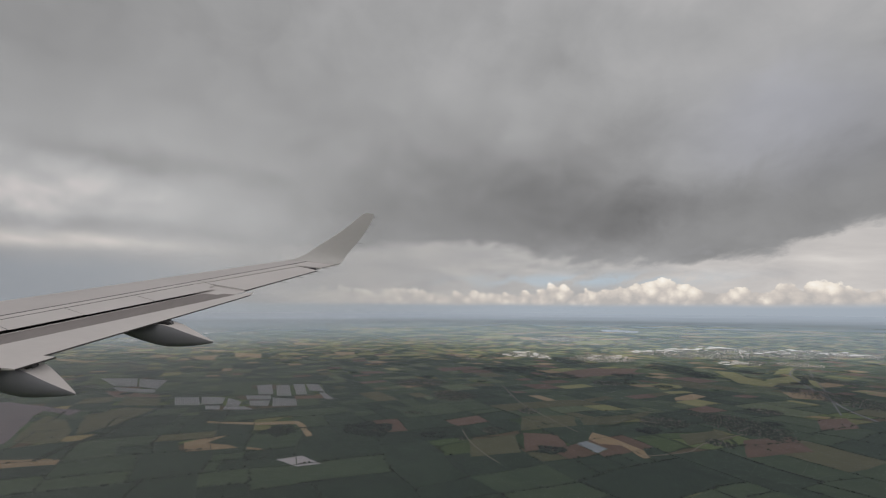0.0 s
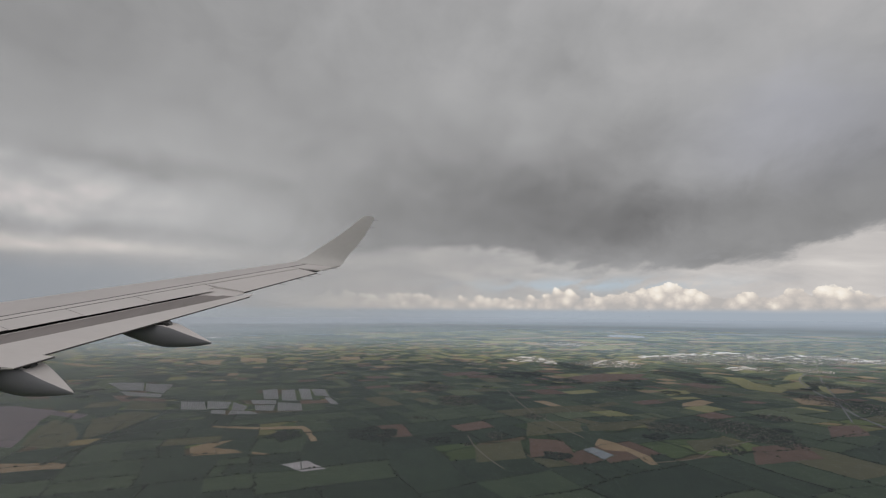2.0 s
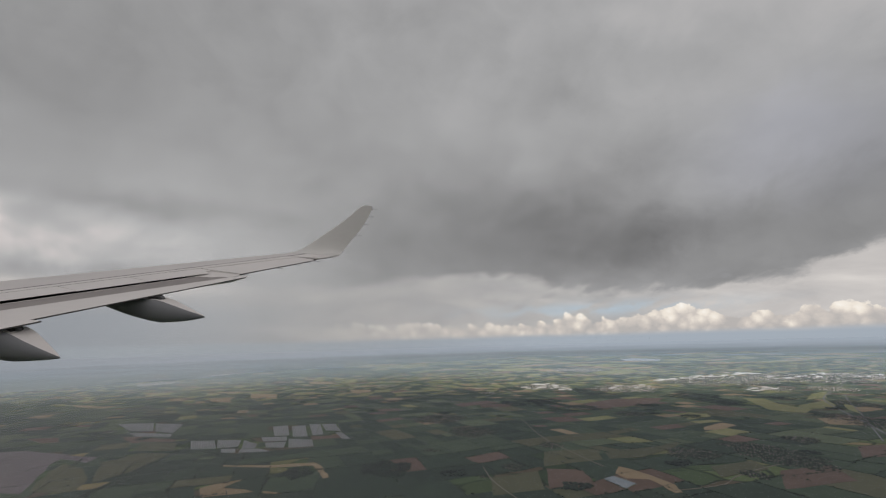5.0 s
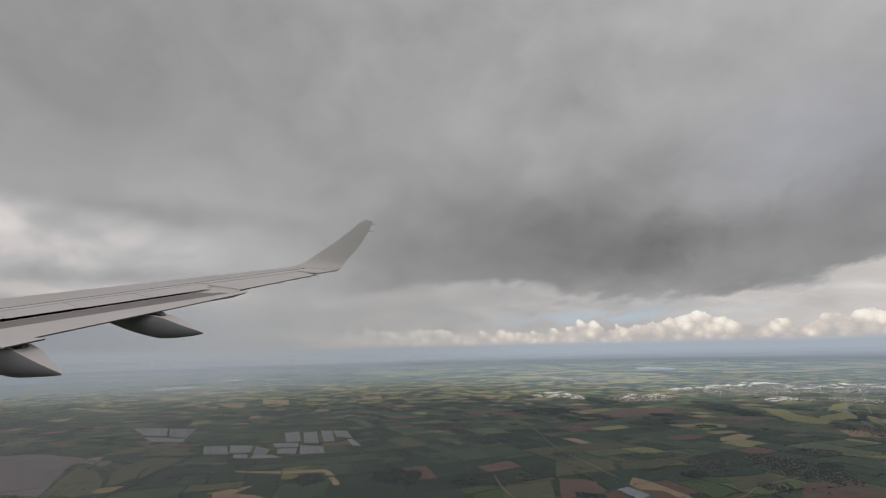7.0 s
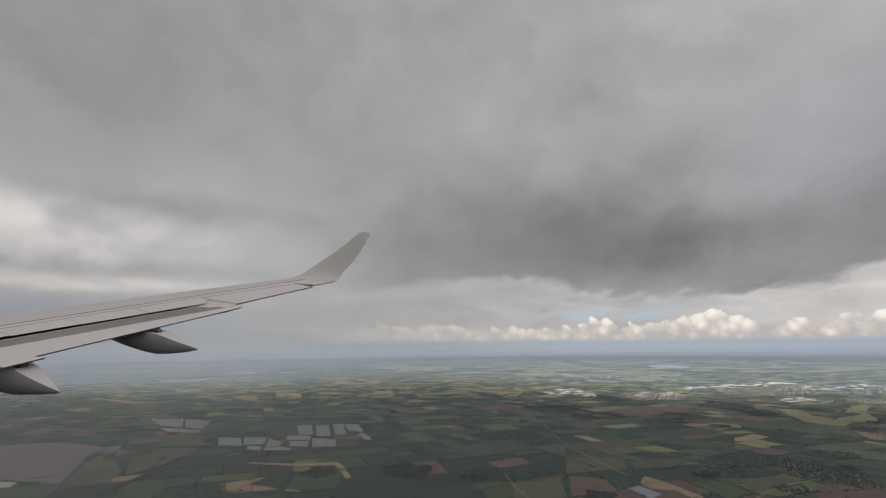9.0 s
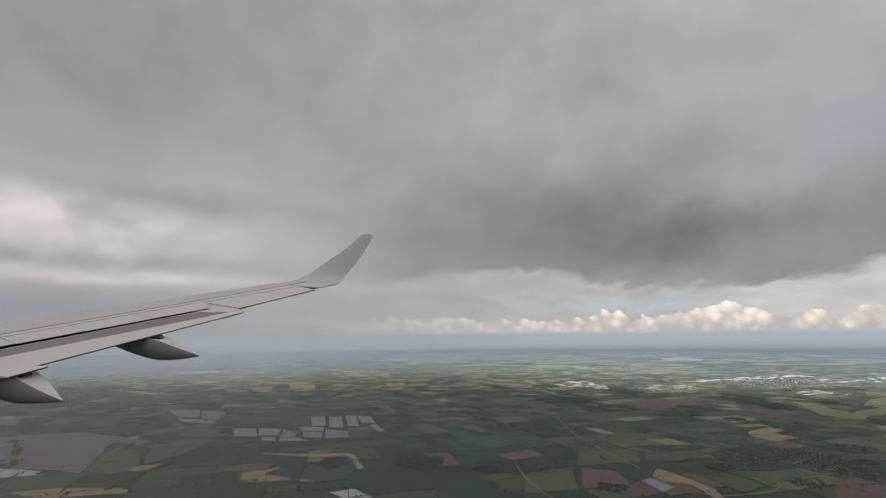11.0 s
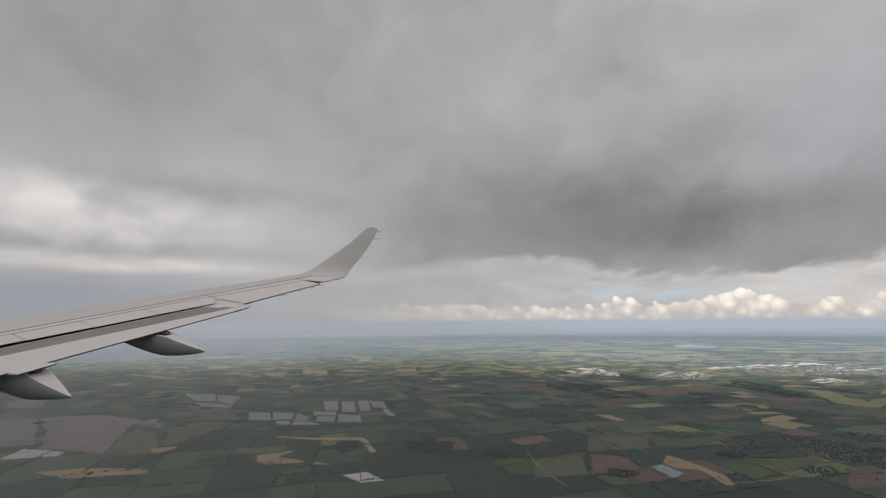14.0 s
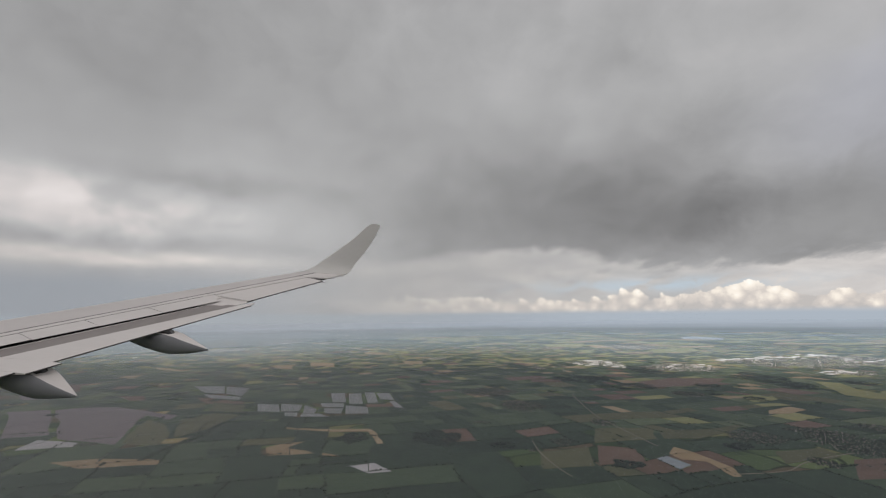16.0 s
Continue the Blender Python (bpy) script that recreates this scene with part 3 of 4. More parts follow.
lay("olive", (-305, 465), (-289, 501), (-257, 492), (-255, 428), (-265, 396), label="dull olive field")
lay("tan", (-310, 325), (-282, 336), (-232, 336), (-228, 325), (-277, 314), label="straw-coloured stubble field")
lay("tan", (-1202, 2099), (-1071, 1985), (-967, 1815), (-1089, 1911), label="straw-coloured stubble field")
lay("tan", (-447, 991), (-413, 1009), (-379, 933), (-421, 948), label="straw-coloured stubble field")
lay("tan", (-401, 1091), (-336, 1070), (-306, 975), (-369, 1003), label="straw-coloured stubble field")
lay("tan", (-710, 979), (-619, 931), (-588, 893), (-673, 937), label="straw-coloured stubble field")
lay("tan", (-185, 1116), (-135, 1109), (-127, 1043), (-167, 1048), label="straw-coloured stubble field")
lay("tan", (-356, 1424), (-280, 1389), (-263, 1306), (-328, 1335), label="straw-coloured stubble field")
lay("tan", (-2438, 3742), (-2112, 3505), (-1834, 3016), (-2037, 3171), label="straw-coloured stubble field")
lay("olive", (45, 369), (84, 382), (78, 336), (41, 328), label="dull olive field")
lay("brown", (92, 388), (118, 381), (116, 347), (82, 339), label="brown ploughed field")
lay("olive", (104, 445), (156, 449), (146, 410), (92, 395), label="dull olive field")
lay("olive", (159, 440), (207, 447), (242, 465), (229, 446), (181, 412), (152, 411), label="dull olive field")
lay("brown", (260, 358), (307, 366), (291, 328), (232, 317), label="brown ploughed field")
lay("brown", (244, 753), (315, 802), (397, 794), (343, 725), (241, 694), label="brown ploughed field")
lay("brown", (83, 782), (139, 790), (128, 751), (83, 749), label="brown ploughed field")
lay("brown", (381, 422), (412, 424), (389, 389), (349, 384), label="brown ploughed field")
lay("tan", (308, 533), (343, 555), (348, 537), (319, 517), (298, 516), label="straw-coloured stubble field")
lay("tan", (464, 561), (499, 566), (498, 538), (472, 511), (444, 525), label="straw-coloured stubble field")
lay("tan", (569, 627), (614, 642), (593, 607), (551, 593), label="straw-coloured stubble field")
lay("bright", (510, 761), (535, 746), (511, 682), (513, 626), (484, 602), (461, 635), (486, 701), label="yellow-green ripening field")
lay("bright", (525, 664), (605, 708), (572, 655), (543, 629), (505, 636), label="yellow-green ripening field")
lay("bright", (645, 784), (695, 809), (625, 730), (579, 716), label="yellow-green ripening field")
lay("bright", (608, 684), (604, 663), (537, 578), (550, 610), label="yellow-green ripening field")
lay("olive", (195, 525), (230, 545), (233, 529), (198, 510), label="dull olive field")
lay("bright", (323, 606), (366, 624), (357, 599), (320, 582), label="yellow-green ripening field")
lay("tan", (150, 386), (153, 381), (157, 375), (163, 357), (168, 336), (164, 319), (159, 319), (157, 350), (142, 354), (139, 367), label="straw-coloured stubble field")
lay("olive", (219, 377), (261, 388), (256, 364), (208, 347), label="dull olive field")
lay("bright", (239, 1802), (408, 1841), (352, 1635), (239, 1660), label="yellow-green ripening field")
lay("bright", (-269, 2387), (-11, 2441), (-36, 2145), (-229, 2145), label="yellow-green ripening field")
lay("tan", (385, 1695), (442, 1717), (436, 1555), (384, 1566), label="straw-coloured stubble field")
lay("bright", (-510, 2755), (-313, 2773), (-277, 2455), (-433, 2503), label="yellow-green ripening field")
lay("bright", (521, 1482), (680, 1564), (643, 1406), (487, 1342), label="yellow-green ripening field")
lay("tan", (670, 1630), (805, 1668), (760, 1577), (654, 1569), label="straw-coloured stubble field")

# a slate-grey pond in a bare bank
def pond(*corners):
    PLACED.append(corners)
    bank = field("olive", *corners, lift=0.32)
    bank.name = "pond_bank"
    mid = sum((Vector(c) for c in corners), Vector((0, 0))) / len(corners)
    inner = [tuple(mid + (Vector(c) - mid) * 0.95) for c in corners]
    ob = field(WATER, *inner, lift=0.36, parent=ground, label="still grey-blue pond")
    ob.name = "pond"


pond((125, 355), (135, 363), (144, 341), (131, 330))
pond((963, 2332), (1082, 2442), (1117, 2210), (1031, 2055), (913, 2150))


# ---- polytunnels ----
def polytunnels(a, b, c, d):
    """A block of long film-covered tunnels between four corners."""
    a, b, c, d = (Vector((*p, 0)) for p in (a, b, c, d))
    block = new("polytunnel_block")
    block.location = (a + b + c + d) / 4
    tagged(block, "rows of pale film-covered polytunnels on farmland", "polytunnels", "polytunnels on the farm")
    o = block.location
    n = max(4, round(((b - a).length + (c - d).length) / 2 / 2.0))
    for k in range(n):
        s0, s1 = (k + 0.06) / n, (k + 0.94) / n
        rings = []
        for t in (0.0, 0.25, 0.5, 0.75, 1.0):
            p, q = a.lerp(b, s0).lerp(d.lerp(c, s0), t), a.lerp(b, s1).lerp(d.lerp(c, s1), t)
            wide = (q - p).length
            rings.append([p.lerp(q, f) - o + Vector((0, 0, 0.05 + h * wide * 0.4)) for f, h in ((0, 0), (0.08, 0.55), (0.3, 0.95), (0.5, 1.05), (0.7, 0.95), (0.92, 0.55), (1, 0))])
        part("tunnel", loft(rings), FILM, block)
    PLACED.append([tuple(p.xy) for p in (a, b, c, d)])


polytunnels((-437, 695), (-390, 697), (-352, 629), (-384, 635))
polytunnels((-384, 691), (-340, 678), (-317, 610), (-349, 628))
polytunnels((-377, 622), (-314, 602), (-306, 583), (-351, 593))
polytunnels((-267, 553), (-240, 551), (-219, 508), (-246, 510))
polytunnels((-238, 554), (-210, 549), (-200, 515), (-220, 511))
polytunnels((-213, 505), (-198, 504), (-191, 486), (-206, 489))
polytunnels((-206, 546), (-183, 523), (-179, 503), (-192, 504))
polytunnels((-192, 501), (-172, 500), (-158, 486), (-188, 485))
polytunnels((-202, 631), (-185, 638), (-163, 570), (-179, 567))
polytunnels((-177, 629), (-162, 637), (-139, 558), (-156, 559))
polytunnels((-158, 641), (-143, 640), (-123, 567), (-135, 565))
polytunnels((-141, 639), (-123, 638), (-106, 584), (-126, 593))
polytunnels((-111, 577), (-104, 577), (-87, 536), (-96, 536))
polytunnels((-192, 561), (-163, 560), (-156, 537), (-182, 538))
polytunnels((-177, 529), (-155, 530), (-149, 502), (-168, 505))
polytunnels((-157, 546), (-129, 538), (-119, 503), (-144, 501))


# ---- roads, railway, tree-lined stream ----
def ribbon(name, mat, wide, label, category, *points, lift=0.42):
    pts = [Vector((*p, 0)) for p in points]
    line = []
    for k in range(len(pts) - 1):
        p0, p1, p2, p3 = pts[max(k - 1, 0)], pts[k], pts[k + 1], pts[min(k + 2, len(pts) - 1)]
        for s in range(8):
            t = s / 8
            line.append(0.5 * (2 * p1 + (p2 - p0) * t + (2 * p0 - 5 * p1 + 4 * p2 - p3) * t * t + (3 * p1 - p0 - 3 * p2 + p3) * t ** 3))
    line.append(pts[-1])
    rings = []
    for k, p in enumerate(line):
        d = (line[min(k + 1, len(line) - 1)] - line[max(k - 1, 0)]).normalized()
        q = Vector((-d.y, d.x, 0)) * wide / 2
        rings.append([p + q + Vector((0, 0, 0.02)), p + q * 0.9 + Vector((0, 0, lift)), p - q * 0.9 + Vector((0, 0, lift)), p - q + Vector((0, 0, 0.02))])
    ob = part(name, loft(rings), mat, None, label)
    return tagged(ob, label, category, kind="structure"), line


TREE_LINES = []
ribbon("road", ASPHALT, 2.4, "grey main road across the farmland", "road", (802, 895), (658, 768), (602, 708), (558, 642), (525, 587), (489, 525), (450, 461), (429, 410))
ribbon("railway", ASPHALT, 1.3, "grey railway line beside the town", "railway", (687, 765), (622, 689), (560, 609), (487, 519), (419, 436))
TREE_LINES.append(ribbon("stream", WATER, 1.6, "narrow dark stream lined with trees", "stream", (-257, 507), (-251, 469), (-252, 439), (-243, 402), (-247, 383), (-249, 359), (-246, 334), lift=0.2)[1])
ribbon("lane", TRACK, 0.55, "pale narrow country lane", "lane", (161, 323), (198, 331), (221, 349), (248, 364), (273, 375))
ribbon("lane", TRACK, 0.55, "pale narrow country lane", "lane", (43, 400), (45, 366), (51, 336), (58, 314))
ribbon("lane", TRACK, 0.55, "pale narrow country lane", "lane", (121, 629), (119, 506), (130, 430), (138, 388))


# ---- patchwork of fields, hedges and trees ----
def inside(p, poly):
    x, y = p
    hit = False
    for k in range(len(poly)):
        (x1, y1), (x2, y2) = poly[k], poly[k - 1]
        if (y1 > y) != (y2 > y) and x < (x2 - x1) * (y - y1) / (y2 - y1) + x1:
            hit = not hit
    return hit


BOXES = [(min(p[0] for p in q), min(p[1] for p in q), max(p[0] for p in q), max(p[1] for p in q), q) for q in PLACED]


def taken(x, y):
    return any(a <= x <= c and b <= y <= d and inside((x, y), q) for a, b, c, d, q in BOXES)


def bend(x, y):
    """Field lines wander and turn over the land."""
    v = noise.noise_vector(Vector((x, y, 0)) * 0.006) * 22 + noise.noise_vector(Vector((x, y, 40)) * 0.022) * 6
    a = 0.33
    x, y = x + v.x, y + v.y
    return x * math.cos(a) - y * math.sin(a), x * math.sin(a) + y * math.cos(a)


def in_view(x, y, near=150, far=1650, side=1.12):
    return near < y < far and abs(x - 20) < side * y + 60


plots = []


def split(x0, y0, x1, y1, depth=0):
    wx, wy = x1 - x0, y1 - y0
    cx, cy = bend((x0 + x1) / 2, (y0 + y1) / 2)
    if depth > 4 and not (in_view(cx, cy) or max(wx, wy) > 60):
        return
    size = rng.choice((420, 900, 1600, 2600, 4200)) * (1.2 if cy < 450 else 0.62 if cy < 900 else 0.45)
    if wx * wy < size and max(wx, wy) < 2.6 * min(wx, wy):
        if in_view(cx, cy) and not taken(cx, cy):
            plots.append((x0, y0, x1, y1, cx, cy))
        return
    f = rng.uniform(0.38, 0.62)
    if wx > wy * rng.uniform(0.8, 1.25):
        split(x0, y0, x0 + wx * f, y1, depth + 1)
        split(x0 + wx * f, y0, x1, y1, depth + 1)
    else:
        split(x0, y0, x1, y0 + wy * f, depth + 1)
        split(x0, y0 + wy * f, x1, y1, depth + 1)


def distant_split(x0, y0, x1, y1):
    """Larger blocks of land beyond the patchwork, out towards the horizon."""
    wx, wy = x1 - x0, y1 - y0
    cx, cy = bend((x0 + x1) / 2, (y0 + y1) / 2)
    if max(wx, wy) < 700 and not in_view(cx, cy, 1650, 3900):
        return
    if wx * wy < rng.choice((3500, 7000, 12000, 20000)) and max(wx, wy) < 3.2 * min(wx, wy):
        plots.append((x0, y0, x1, y1, cx, cy))
        return
    f = rng.uniform(0.36, 0.64)
    if wx > wy * rng.uniform(0.9, 1.6):
        distant_split(x0, y0, x0 + wx * f, y1)
        distant_split(x0 + wx * f, y0, x1, y1)
    else:
        distant_split(x0, y0, x1, y0 + wy * f)
        distant_split(x0, y0 + wy * f, x1, y1)


split(-1900, -1100, 2500, 2700)
plots.sort(key=lambda p: p[4] ** 2 + p[5] ** 2)


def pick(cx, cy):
    """The crop of a plot: dull and dark on the left and near, more varied on the right and far off; brighter mixes
    there imitate sunlight.
    """
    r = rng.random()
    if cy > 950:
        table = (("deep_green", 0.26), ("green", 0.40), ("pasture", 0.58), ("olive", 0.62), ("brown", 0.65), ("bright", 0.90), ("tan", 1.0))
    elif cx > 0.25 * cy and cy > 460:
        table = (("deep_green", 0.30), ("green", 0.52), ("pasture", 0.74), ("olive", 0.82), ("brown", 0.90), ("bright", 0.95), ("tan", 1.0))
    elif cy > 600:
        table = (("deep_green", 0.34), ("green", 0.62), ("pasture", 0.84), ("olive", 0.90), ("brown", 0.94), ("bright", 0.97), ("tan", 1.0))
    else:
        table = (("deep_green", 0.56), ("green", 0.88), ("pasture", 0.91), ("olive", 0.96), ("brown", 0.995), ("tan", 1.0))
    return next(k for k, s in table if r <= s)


def outline(x0, y0, x1, y1, inset):
    x0, y0, x1, y1 = x0 + inset, y0 + inset, x1 - inset, y1 - inset
    pts = []
    for (ax, ay), (bx, by) in (((x0, y0), (x1, y0)), ((x1, y0), (x1, y1)), ((x1, y1), (x0, y1)), ((x0, y1), (x0, y0))):
        pts += [bend(ax + (bx - ax) * s, ay + (by - ay) * s) for s in (0, 0.34, 0.67)]
    return pts


kinds = list(CROPS)
near_plots, far_plots = plots[:300], plots[300:]
hv, hf = [], []          # hedges
trees = []               # x, y, size


def hedge(p, q, w, h):
    d = Vector((q[0] - p[0], q[1] - p[1]))
    if d.length < 0.1:
        return
    n2 = Vector((-d.y, d.x)).normalized() * w / 2
    b = len(hv)
    for (x, y) in (p, q):
        hh = h * rng.uniform(0.6, 1.3)
        hv.extend([(x - n2.x, y - n2.y, 0.0), (x - n2.x * 0.6, y - n2.y * 0.6, hh), (x + n2.x * 0.6, y + n2.y * 0.6, hh), (x + n2.x, y + n2.y, 0.0)])
    hf.extend([(b, b + 4, b + 5, b + 1), (b + 1, b + 5, b + 6, b + 2), (b + 2, b + 6, b + 7, b + 3)])


def border(x0, y0, x1, y1):
    pts = outline(x0, y0, x1, y1, 0)
    for side in (0, 1, 2, 3):
        seg = [pts[(side * 3 + k) % 12] for k in range(4)]
        if rng.random() < (0.80 if pts[0][1] < 480 else 0.55):
            w = rng.uniform(0.35, 0.8)
            for p, q in zip(seg, seg[1:]):
                hedge(p, q, w, rng.uniform(0.25, 0.5) if p[1] < 480 else rng.uniform(0.12, 0.25))
        if rng.random() < 0.55:
            dense = rng.choice((0.1, 0.25, 0.6)) * (1.0 if pts[0][1] < 480 else 0.22)
            for p, q in zip(seg, seg[1:]):
                for k in range(int(math.dist(p, q) * dense)):
                    s = rng.random()
                    trees.append((p[0] + (q[0] - p[0]) * s + rng.gauss(0, 0.4), p[1] + (q[1] - p[1]) * s + rng.gauss(0, 0.4), rng.uniform(0.35, 0.95)))


for x0, y0, x1, y1, cx, cy in near_plots:
    pts = outline(x0, y0, x1, y1, 0.12)
    m = len(pts)
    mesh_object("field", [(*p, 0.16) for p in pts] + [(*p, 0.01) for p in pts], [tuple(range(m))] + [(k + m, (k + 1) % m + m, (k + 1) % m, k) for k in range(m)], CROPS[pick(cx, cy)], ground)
    border(x0, y0, x1, y1)
fv, ff, fm = [], [], []
woods = []
for x0, y0, x1, y1, cx, cy in far_plots:
    if rng.random() < 0.05:
        woods.append((cx, cy, min(x1 - x0, y1 - y0) / 2))
        continue
    pts = outline(x0, y0, x1, y1, 0.12)
    b = len(fv)
    fv += [(*p, 0.16) for p in pts]
    ff.append(tuple(range(b, b + len(pts))))
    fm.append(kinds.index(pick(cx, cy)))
    border(x0, y0, x1, y1)
near_count = len(plots)
distant_split(-5200, -3600, 6200, 6200)
for x0, y0, x1, y1, cx, cy in plots[near_count:]:
    pts = outline(x0, y0, x1, y1, 0.5)
    b = len(fv)
    fv += [(*p, 0.16) for p in pts]
    ff.append(tuple(range(b, b + len(pts))))
    r = rng.random()
    # brighter crops ahead and to the right paint in the look of sunlit land
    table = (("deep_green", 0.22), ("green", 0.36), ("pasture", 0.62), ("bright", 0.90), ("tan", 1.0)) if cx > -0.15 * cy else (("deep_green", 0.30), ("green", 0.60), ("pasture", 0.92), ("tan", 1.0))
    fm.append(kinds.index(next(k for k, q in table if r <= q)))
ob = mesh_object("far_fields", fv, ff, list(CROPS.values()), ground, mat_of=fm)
tagged(ob, "patchwork of small green, brown and straw fields, mixed brighter far off to look sunlit", kind="stuff")
ob = mesh_object("hedgerows", hv, hf, LEAVES)
tagged(ob, "dark green hedgerows between the fields", "hedges", kind="stuff")


# ---- trees: clumps of small facets ----
def clumps(name, spots, mat, label, category):
    """Each tree a handful of uneven leaf clumps on a short tapered stem."""
    base = []
    for k in range(3):
        a = bmesh.new()
        bmesh.ops.create_icosphere(a, subdivisions=1, radius=1)
        r2 = random.Random(k)
        base.append(([v.co * r2.uniform(0.72, 1.18) for v in a.verts], [tuple(v.index for v in f.verts) for f in a.faces]))
        a.free()
    vs, fs = [], []
    for x, y, s in spots:
        n = 2 if s > 0.5 and y < 420 else 1
        for _ in range(n):
            bv, bf = base[rng.randrange(3)]
            a, o = rng.uniform(0, 6.28), len(vs)
            ca, sa, k = math.cos(a), math.sin(a), s * rng.uniform(0.7, 1.0)
            ox, oy = (rng.gauss(0, 0.35 * s), rng.gauss(0, 0.35 * s)) if n > 1 else (0, 0)
            vs += [(x + ox + k * (v.x * ca - v.y * sa), y + oy + k * (v.x * sa + v.y * ca), max(0.0, 0.75 * k + 0.85 * k * v.z)) for v in bv]
            fs += [(i + o, j + o, l + o) for i, j, l in bf]
    ob = mesh_object(name, vs, fs, mat)
    return tagged(ob, label, category, kind="stuff")


def wood(x, y, r, ry=None):
    ry = ry or r
    for _ in range(min(1500, int(r * ry * (0.75 if y < 600 else 0.4)) + 4)):
        a, d = rng.uniform(0, 6.28), math.sqrt(rng.random())
        wob = 0.75 + 0.5 * noise.noise(Vector((math.cos(a) * 1.3 + x, math.sin(a) * 1.3 + y, 0)))
        wooded.append((x + r * d * wob * math.cos(a), y + ry * d * wob * math.sin(a), rng.uniform(0.6, 1.15)))


wooded = []
wood(305, 924, 35, 87)
wood(456, 788, 48, 90)
wood(333, 605, 17, 20)
wood(559, 743, 24, 37)
wood(447, 704, 23, 33)
wood(330, 714, 23, 23)
wood(201, 390, 16, 11)
wood(101, 340, 15, 12)
wood(19, 385, 13, 11)
wood(324, 405, 10, 10)
wood(-36, 407, 28, 32)
wood(-109, 403, 18, 20)
wood(171, 787, 54, 55)
wood(-302, 477, 8, 7)
for x, y, r in woods:
    wood(x, y, min(r, 14))
for line in TREE_LINES:
    for p in line:
        for _ in range(7):
            trees.append((p.x + rng.gauss(0, 1.3), p.y + rng.gauss(0, 1.6), rng.uniform(0.5, 1.0)))


# ---- villages and towns ----
def houses(name, spots, label, roof=ROOFS):
    """Small gabled houses: walls and a pitched roof each."""
    vs, fs, mi = [], [], []
    for x, y, a, l, w2, h in spots:
        o = len(vs)
        ca, sa = math.cos(a), math.sin(a)
        def at(u, v, z): return (x + u * ca - v * sa, y + u * sa + v * ca, z)
        vs += [at(-l, -w2, 0), at(l, -w2, 0), at(l, w2, 0), at(-l, w2, 0), at(-l, -w2, h), at(l, -w2, h), at(l, w2, h), at(-l, w2, h)]
        e = 1.12
        vs += [at(-l * e, -w2 * e, h), at(l * e, -w2 * e, h), at(l * e, w2 * e, h), at(-l * e, w2 * e, h), at(-l * e, 0, h + w2 * 0.8), at(l * e, 0, h + w2 * 0.8)]
        fs += [tuple(i + o for i in f) for f in ((0, 1, 5, 4), (1, 2, 6, 5), (2, 3, 7, 6), (3, 0, 4, 7), (8, 9, 13, 12), (10, 11, 12, 13), (9, 10, 13), (11, 8, 12))]
        mi += [0, 0, 0, 0, 1, 1, 0, 0]
    ob = mesh_object(name, vs, fs, [HOUSE_WALL, roof], mat_of=mi)
    return tagged(ob, label, "houses", kind="stuff")


def village(x, y, rx, ry, n=None, big=1.0, label="cluster of small brick houses with tiled roofs among trees"):
    spots = []
    count = n or min(900, max(6, int(rx * ry * 3.14 * (0.19 if big == 1.0 else 0.15) / big ** 2)))
    turn = rng.uniform(0, 3.14)
    for _ in range(count):
        a, d = rng.uniform(0, 6.28), math.sqrt(rng.random())
        px, py = x + rx * d * math.cos(a) * rng.uniform(0.7, 1.1), y + ry * d * math.sin(a) * rng.uniform(0.7, 1.1)
        spots.append((px, py, turn + rng.choice((0, 1.57)) + rng.gauss(0, 0.15), rng.uniform(0.3, 0.58) * big, rng.uniform(0.24, 0.36) * big, rng.uniform(0.3, 0.42) * big))
        for _ in range(4):
            trees.append((px + rng.gauss(0, 1.3), py + rng.gauss(0, 1.3), rng.uniform(0.3, 0.75) * min(big, 1.6)))
    houses("houses", spots, label, TOWN_ROOFS if big > 1 else ROOFS)


village(293, 403, 27, 52)
village(228, 417, 21, 24)
village(48, 553, 25, 33)
village(66, 396, 8, 14)
village(118, 469, 11, 14)
village(235, 351, 8, 15)
village(11, 651, 38, 37)
village(356, 455, 15, 17)
village(2, 466, 9, 7)
village(-413, 633, 8, 13)
village(-322, 371, 9, 5)
village(272, 640, 21, 22)
village(40, 373, 4, 5)
village(276, 448, 6, 6)
village(497, 512, 33, 93)
village(609, 652, 21, 47)
village(664, 1053, 144, 114, big=2.2, label="distant town of pale and brick buildings")
village(860, 1067, 99, 157, big=2.2, label="distant town of pale and brick buildings")
village(400, 955, 63, 83, big=2.2, label="distant town of pale and brick buildings")
village(263, 1056, 47, 76, big=2.2, label="distant town of pale and brick buildings")
village(507, 1601, 87, 118, big=2.2, label="distant town of pale and brick buildings")
village(644, 866, 37, 42, big=2.2, label="distant town of pale and brick buildings")
village(730, 838, 36, 47, big=2.2, label="distant town of pale and brick buildings")
village(-886, 2026, 108, 193, big=2.2, label="distant town of pale and brick buildings")
village(-852, 1533, 60, 82, big=2.2, label="distant town of pale and brick buildings")
village(-104, 1178, 28, 32, big=2.2, label="distant town of pale and brick buildings")
village(118, 946, 13, 40, big=2.2, label="distant town of pale and brick buildings")
village(1012, 1044, 63, 124, big=2.2, label="distant town of pale and brick buildings")
village(231, 717, 24, 23)


